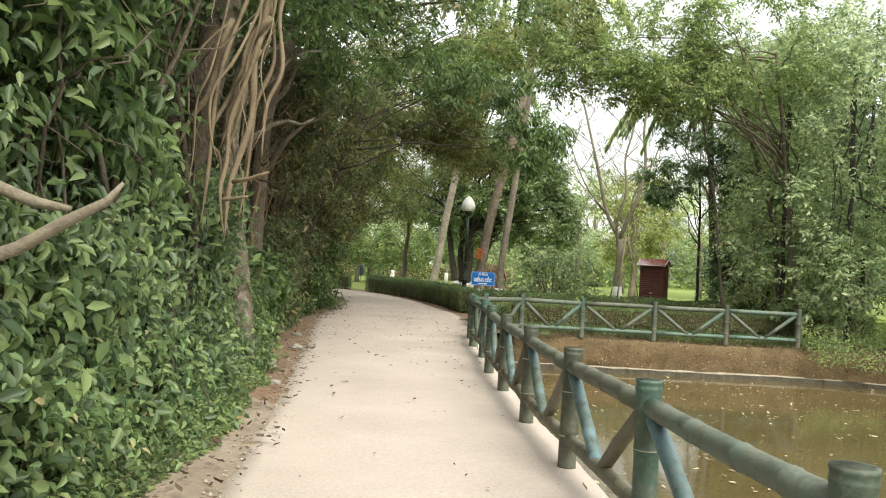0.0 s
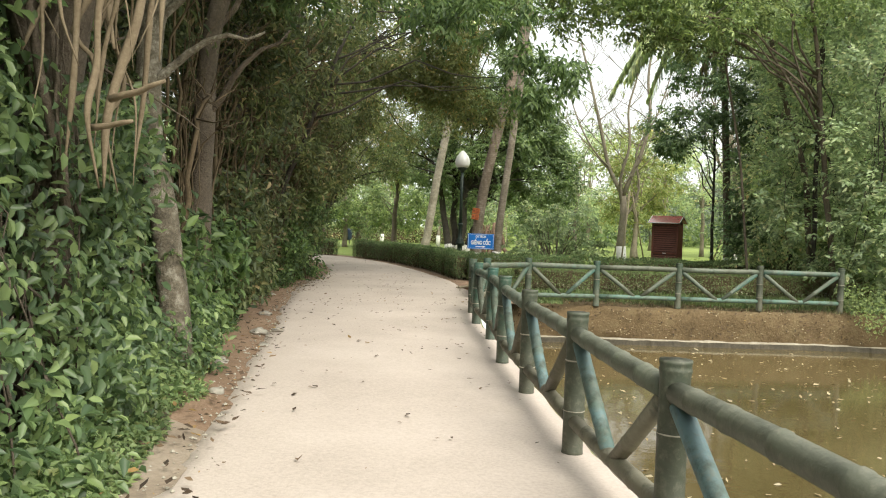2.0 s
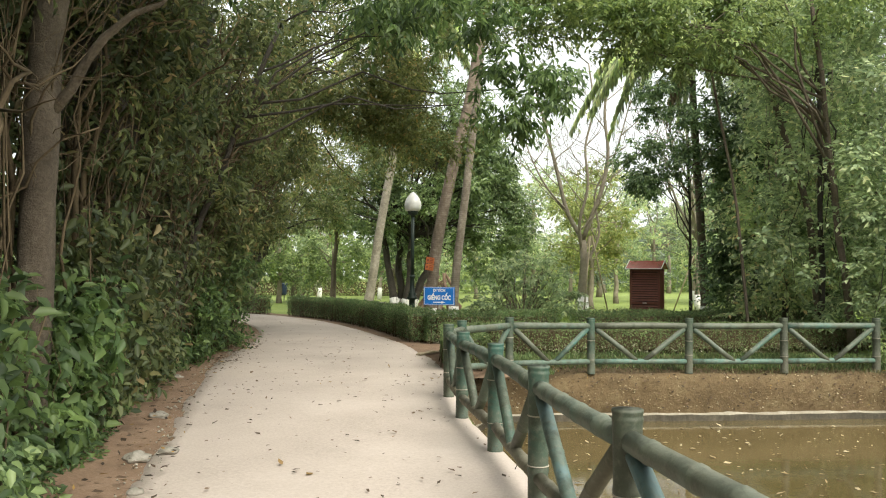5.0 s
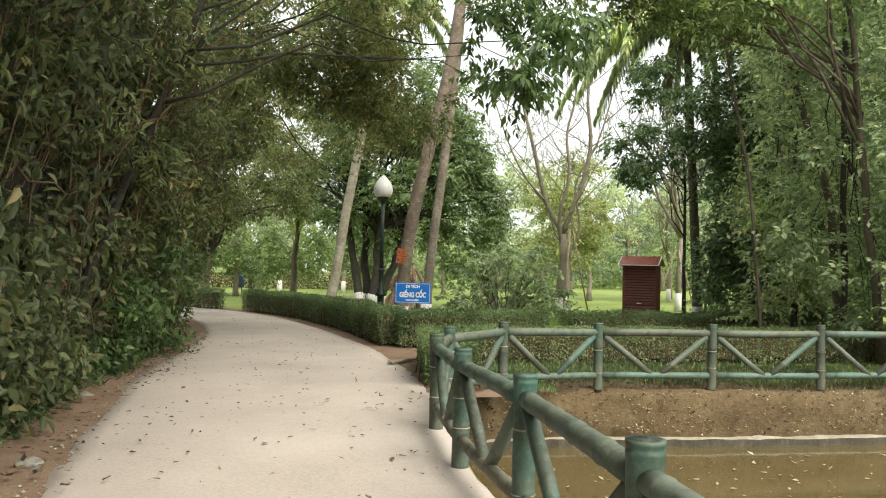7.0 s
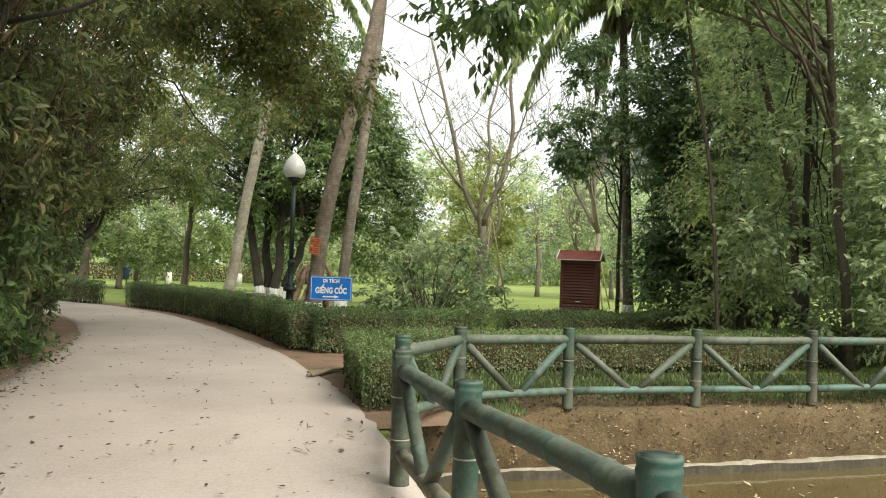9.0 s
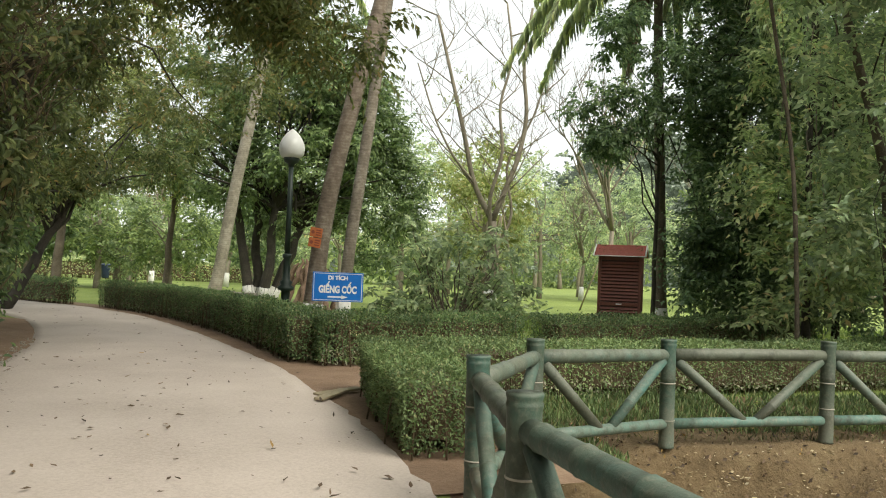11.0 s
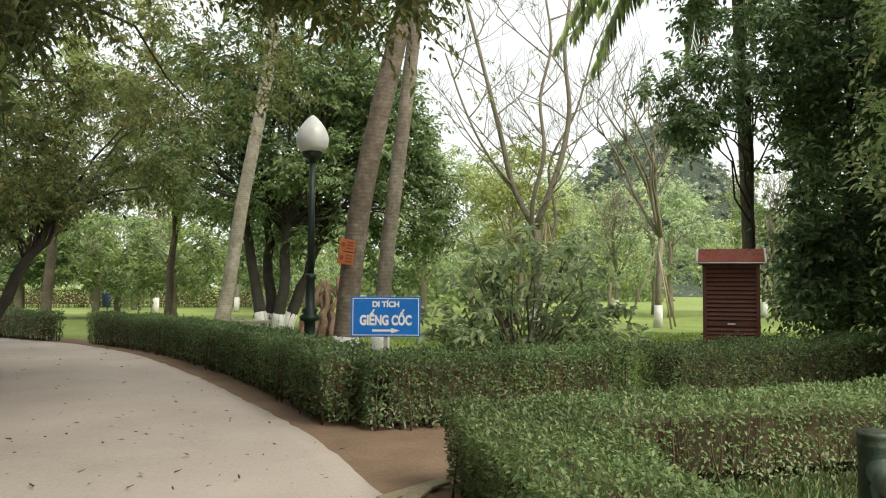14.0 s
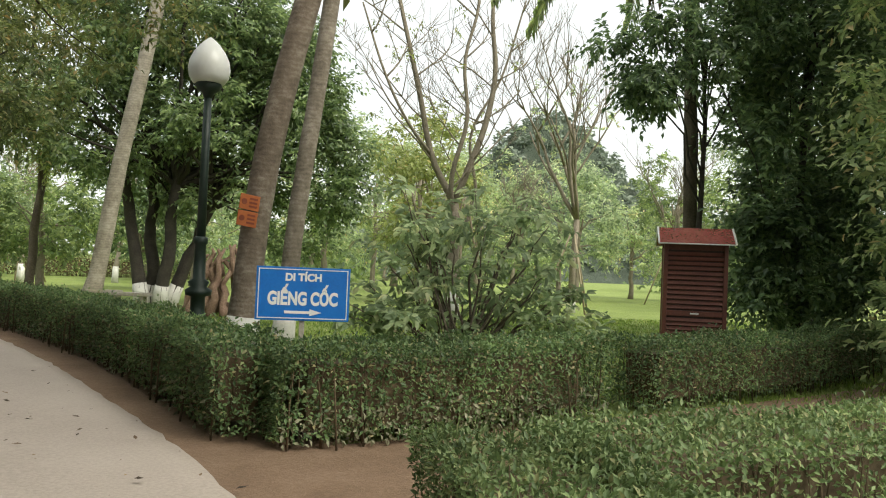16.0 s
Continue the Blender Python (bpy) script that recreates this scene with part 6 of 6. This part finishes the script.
# ---- litter caught on the earth bank ----
for mat, m, size, label in ((L_FLOAT, 700, 0.035, "pale dry scraps strewn over the earth bank"), (L_DRY, 1600, 0.05, "dead brown leaves and twigs on the earth bank")):
    q = sh[rng.integers(0, len(sh), m)]
    u = rng.random(m) ** 1.3
    o = np.interp(u, (0, 0.35, 0.5, 1), (-0.22, -0.10, 0.02, 0.9))
    zz = np.interp(u, (0, 0.35, 0.5, 1), (-0.74, -0.24, -0.14, -0.08))
    face = np.c_[np.zeros(m), -1.0 * (u < 0.45), 0.3 + (u >= 0.45)] + rand_dirs(m) * 0.4
    ln = size * (0.4 + rng.random(m))
    tagged(new("litter", leaf_mesh("litter", np.c_[q[:, 0], q[:, 1] + o - 0.05 * (u < 0.45), zz + 0.012], rand_dirs(m) * np.array((1, 0.3, 0.6)), face, ln, ln * 0.5, mat)), label, "litter", kind="stuff")

# ---- leaf litter, grass ----
def litter(name, n, xs, ys, zs, size, mat, label, lift=0.0):
    at = np.c_[xs, ys, zs]
    way = rand_dirs(n)
    way[:, 2] *= 0.15
    face = rand_dirs(n) * 0.35 + np.array((0, 0, 1))
    ln = size * (0.35 + 1.1 * rng.random(n) ** 1.5)
    tagged(new(name, leaf_mesh(name, at, way, face, ln, ln * (0.25 + 0.35 * rng.random(n)), mat, True, -0.12)), label, "leaves", kind="stuff")


def on_path(n, y0, y1):
    i = rng.integers(0, n_path, n * 5)
    ok = (edge_r[i][:, 1] > y0) & (edge_r[i][:, 1] < y1)
    i = i[ok][:n]
    t = rng.random(len(i))
    p = edge_l[i] + (edge_r[i] - edge_l[i]) * t[:, None] + rng.normal(0, 0.05, (len(i), 2))
    return p


for n, y0, y1 in ((90, 2, 12), (300, 12, 19), (340, 18, 27), (110, 26, 40)):
    p = on_path(n, y0, y1)
    litter("leaf_litter", len(p), p[:, 0], p[:, 1], np.full(len(p), 0.028), 0.06, L_DRY, "dry curled leaves scattered over the path")
n = 1100
y = rng.uniform(0, 25, n)
x = np.interp(y, veg_y, veg_x) + 0.75 * rng.random(n) - 0.1
litter("leaf_litter", n, x, y, np.full(n, 0.065), 0.07, L_DRY, "dry brown litter on the soil verge")
n = 700
x, y = rng.uniform(1.5, 9, n), rng.uniform(20.3, 21.8, n)
litter("leaf_litter", n, x, y, np.full(n, -0.09), 0.06, L_DRY, "dry litter along the pond bank")
n = 1900
x, y = rng.uniform(1.0, 14, n), rng.uniform(2, 19.6, n)
keep = x > np.interp(y, edge_r[:, 1], edge_r[:, 0]) + 0.2
x, y = x[keep], y[keep]
litter("floating_leaves", len(x), x, y, np.full(len(x), WATER + 0.012), 0.085, L_FLOAT, "pale leaves floating on the pond")


n = 700
x = rng.uniform(1.6, 9.5, n)
u = rng.random(n)
sx, sy = np.array([p[0] for p in sh]), np.array([p[1] for p in sh])
litter("leaf_litter", n, x, np.interp(x, sx, sy) - 0.04 - 0.30 * u, -0.17 - 0.58 * u, 0.05, L_FLOAT, "pale dead leaves caught on the bank")


def grass(n, poly, z, h, label, mat=L_GRASS):
    (x0, x1), (y0, y1) = poly
    x, y = rng.uniform(x0, x1, n), rng.uniform(y0, y1, n)
    keep = x > np.interp(y, edge_r[:, 1], edge_r[:, 0]) + 0.75
    patch = np.array([noise.noise((float(a) * 0.9, float(b) * 0.9, 0)) for a, b in zip(x, y)])
    keep &= patch + rng.normal(0, 0.25, n) > -0.25
    x, y = x[keep], y[keep]
    m = len(x)
    zz = z(x, y) if callable(z) else np.full(m, z)
    way = rand_dirs(m) * 0.55 + np.array((0, 0, 1))
    ln = h * (0.5 + rng.random(m))
    tagged(new("grass", leaf_mesh("grass", np.c_[x, y, zz], way, rand_dirs(m), ln, 0.010 + 0.006 * rng.random(m), mat)), label, "grass", kind="stuff")


grass(13000, ((1.0, 10.0), (20.7, 22.3)), lambda x, y: -0.17 + 0.09 * np.clip(y - 20.4, 0, 1.6), 0.10, "short rough grass between the fence and the hedge", L_HEDGEP)
grass(4000, ((1.0, 10.0), (20.4, 22.0)), lambda x, y: -0.17 + 0.09 * np.clip(y - 20.4, 0, 1.6), 0.08, "dry grass along the top of the bank", L_DULL)
grass(3500, ((0.9, 2.3), (19.2, 21.4)), -0.06, 0.07, "rough green grass round the corner of the fence", L_HEDGEP)
grass(9000, ((1.2, 9.0), (23.0, 25.6)), -0.03, 0.07, "thin grass between the hedges", L_DULL)
grass(60000, ((0.3, 20.0), (26.4, 42.0)), -0.04, 0.075, "mown lawn grass behind the hedge")


# crumbs of cement and grit along the broken edge of the path
n = 900
i = rng.integers(10, int(n_path * 0.62), n)
off = rng.normal(-0.03, 0.07, n)
at = np.c_[edge_l[i][:, 0] + off, edge_l[i][:, 1] + rng.normal(0, 0.08, n), np.full(n, 0.012)]
octa = np.array([(1, 0, 0), (-1, 0, 0), (0, 1, 0), (0, -1, 0), (0, 0, 0.7), (0, 0, -0.7)])
size = 0.005 + 0.018 * rng.random(n) ** 3
v = (at[:, None, :] + octa[None] * size[:, None, None] * (0.7 + 0.6 * rng.random((n, 6, 1)))).reshape(-1, 3)
tri = np.array([(0, 2, 4), (2, 1, 4), (1, 3, 4), (3, 0, 4), (2, 0, 5), (1, 2, 5), (3, 1, 5), (0, 3, 5)])
f = (np.arange(n)[:, None, None] * 6 + tri[None]).reshape(-1, 3)
tagged(new("grit", mesh_of("grit", v.tolist(), f.tolist(), M_CONC)), "crumbs of cement and grit along the path edge", "grit", kind="stuff")
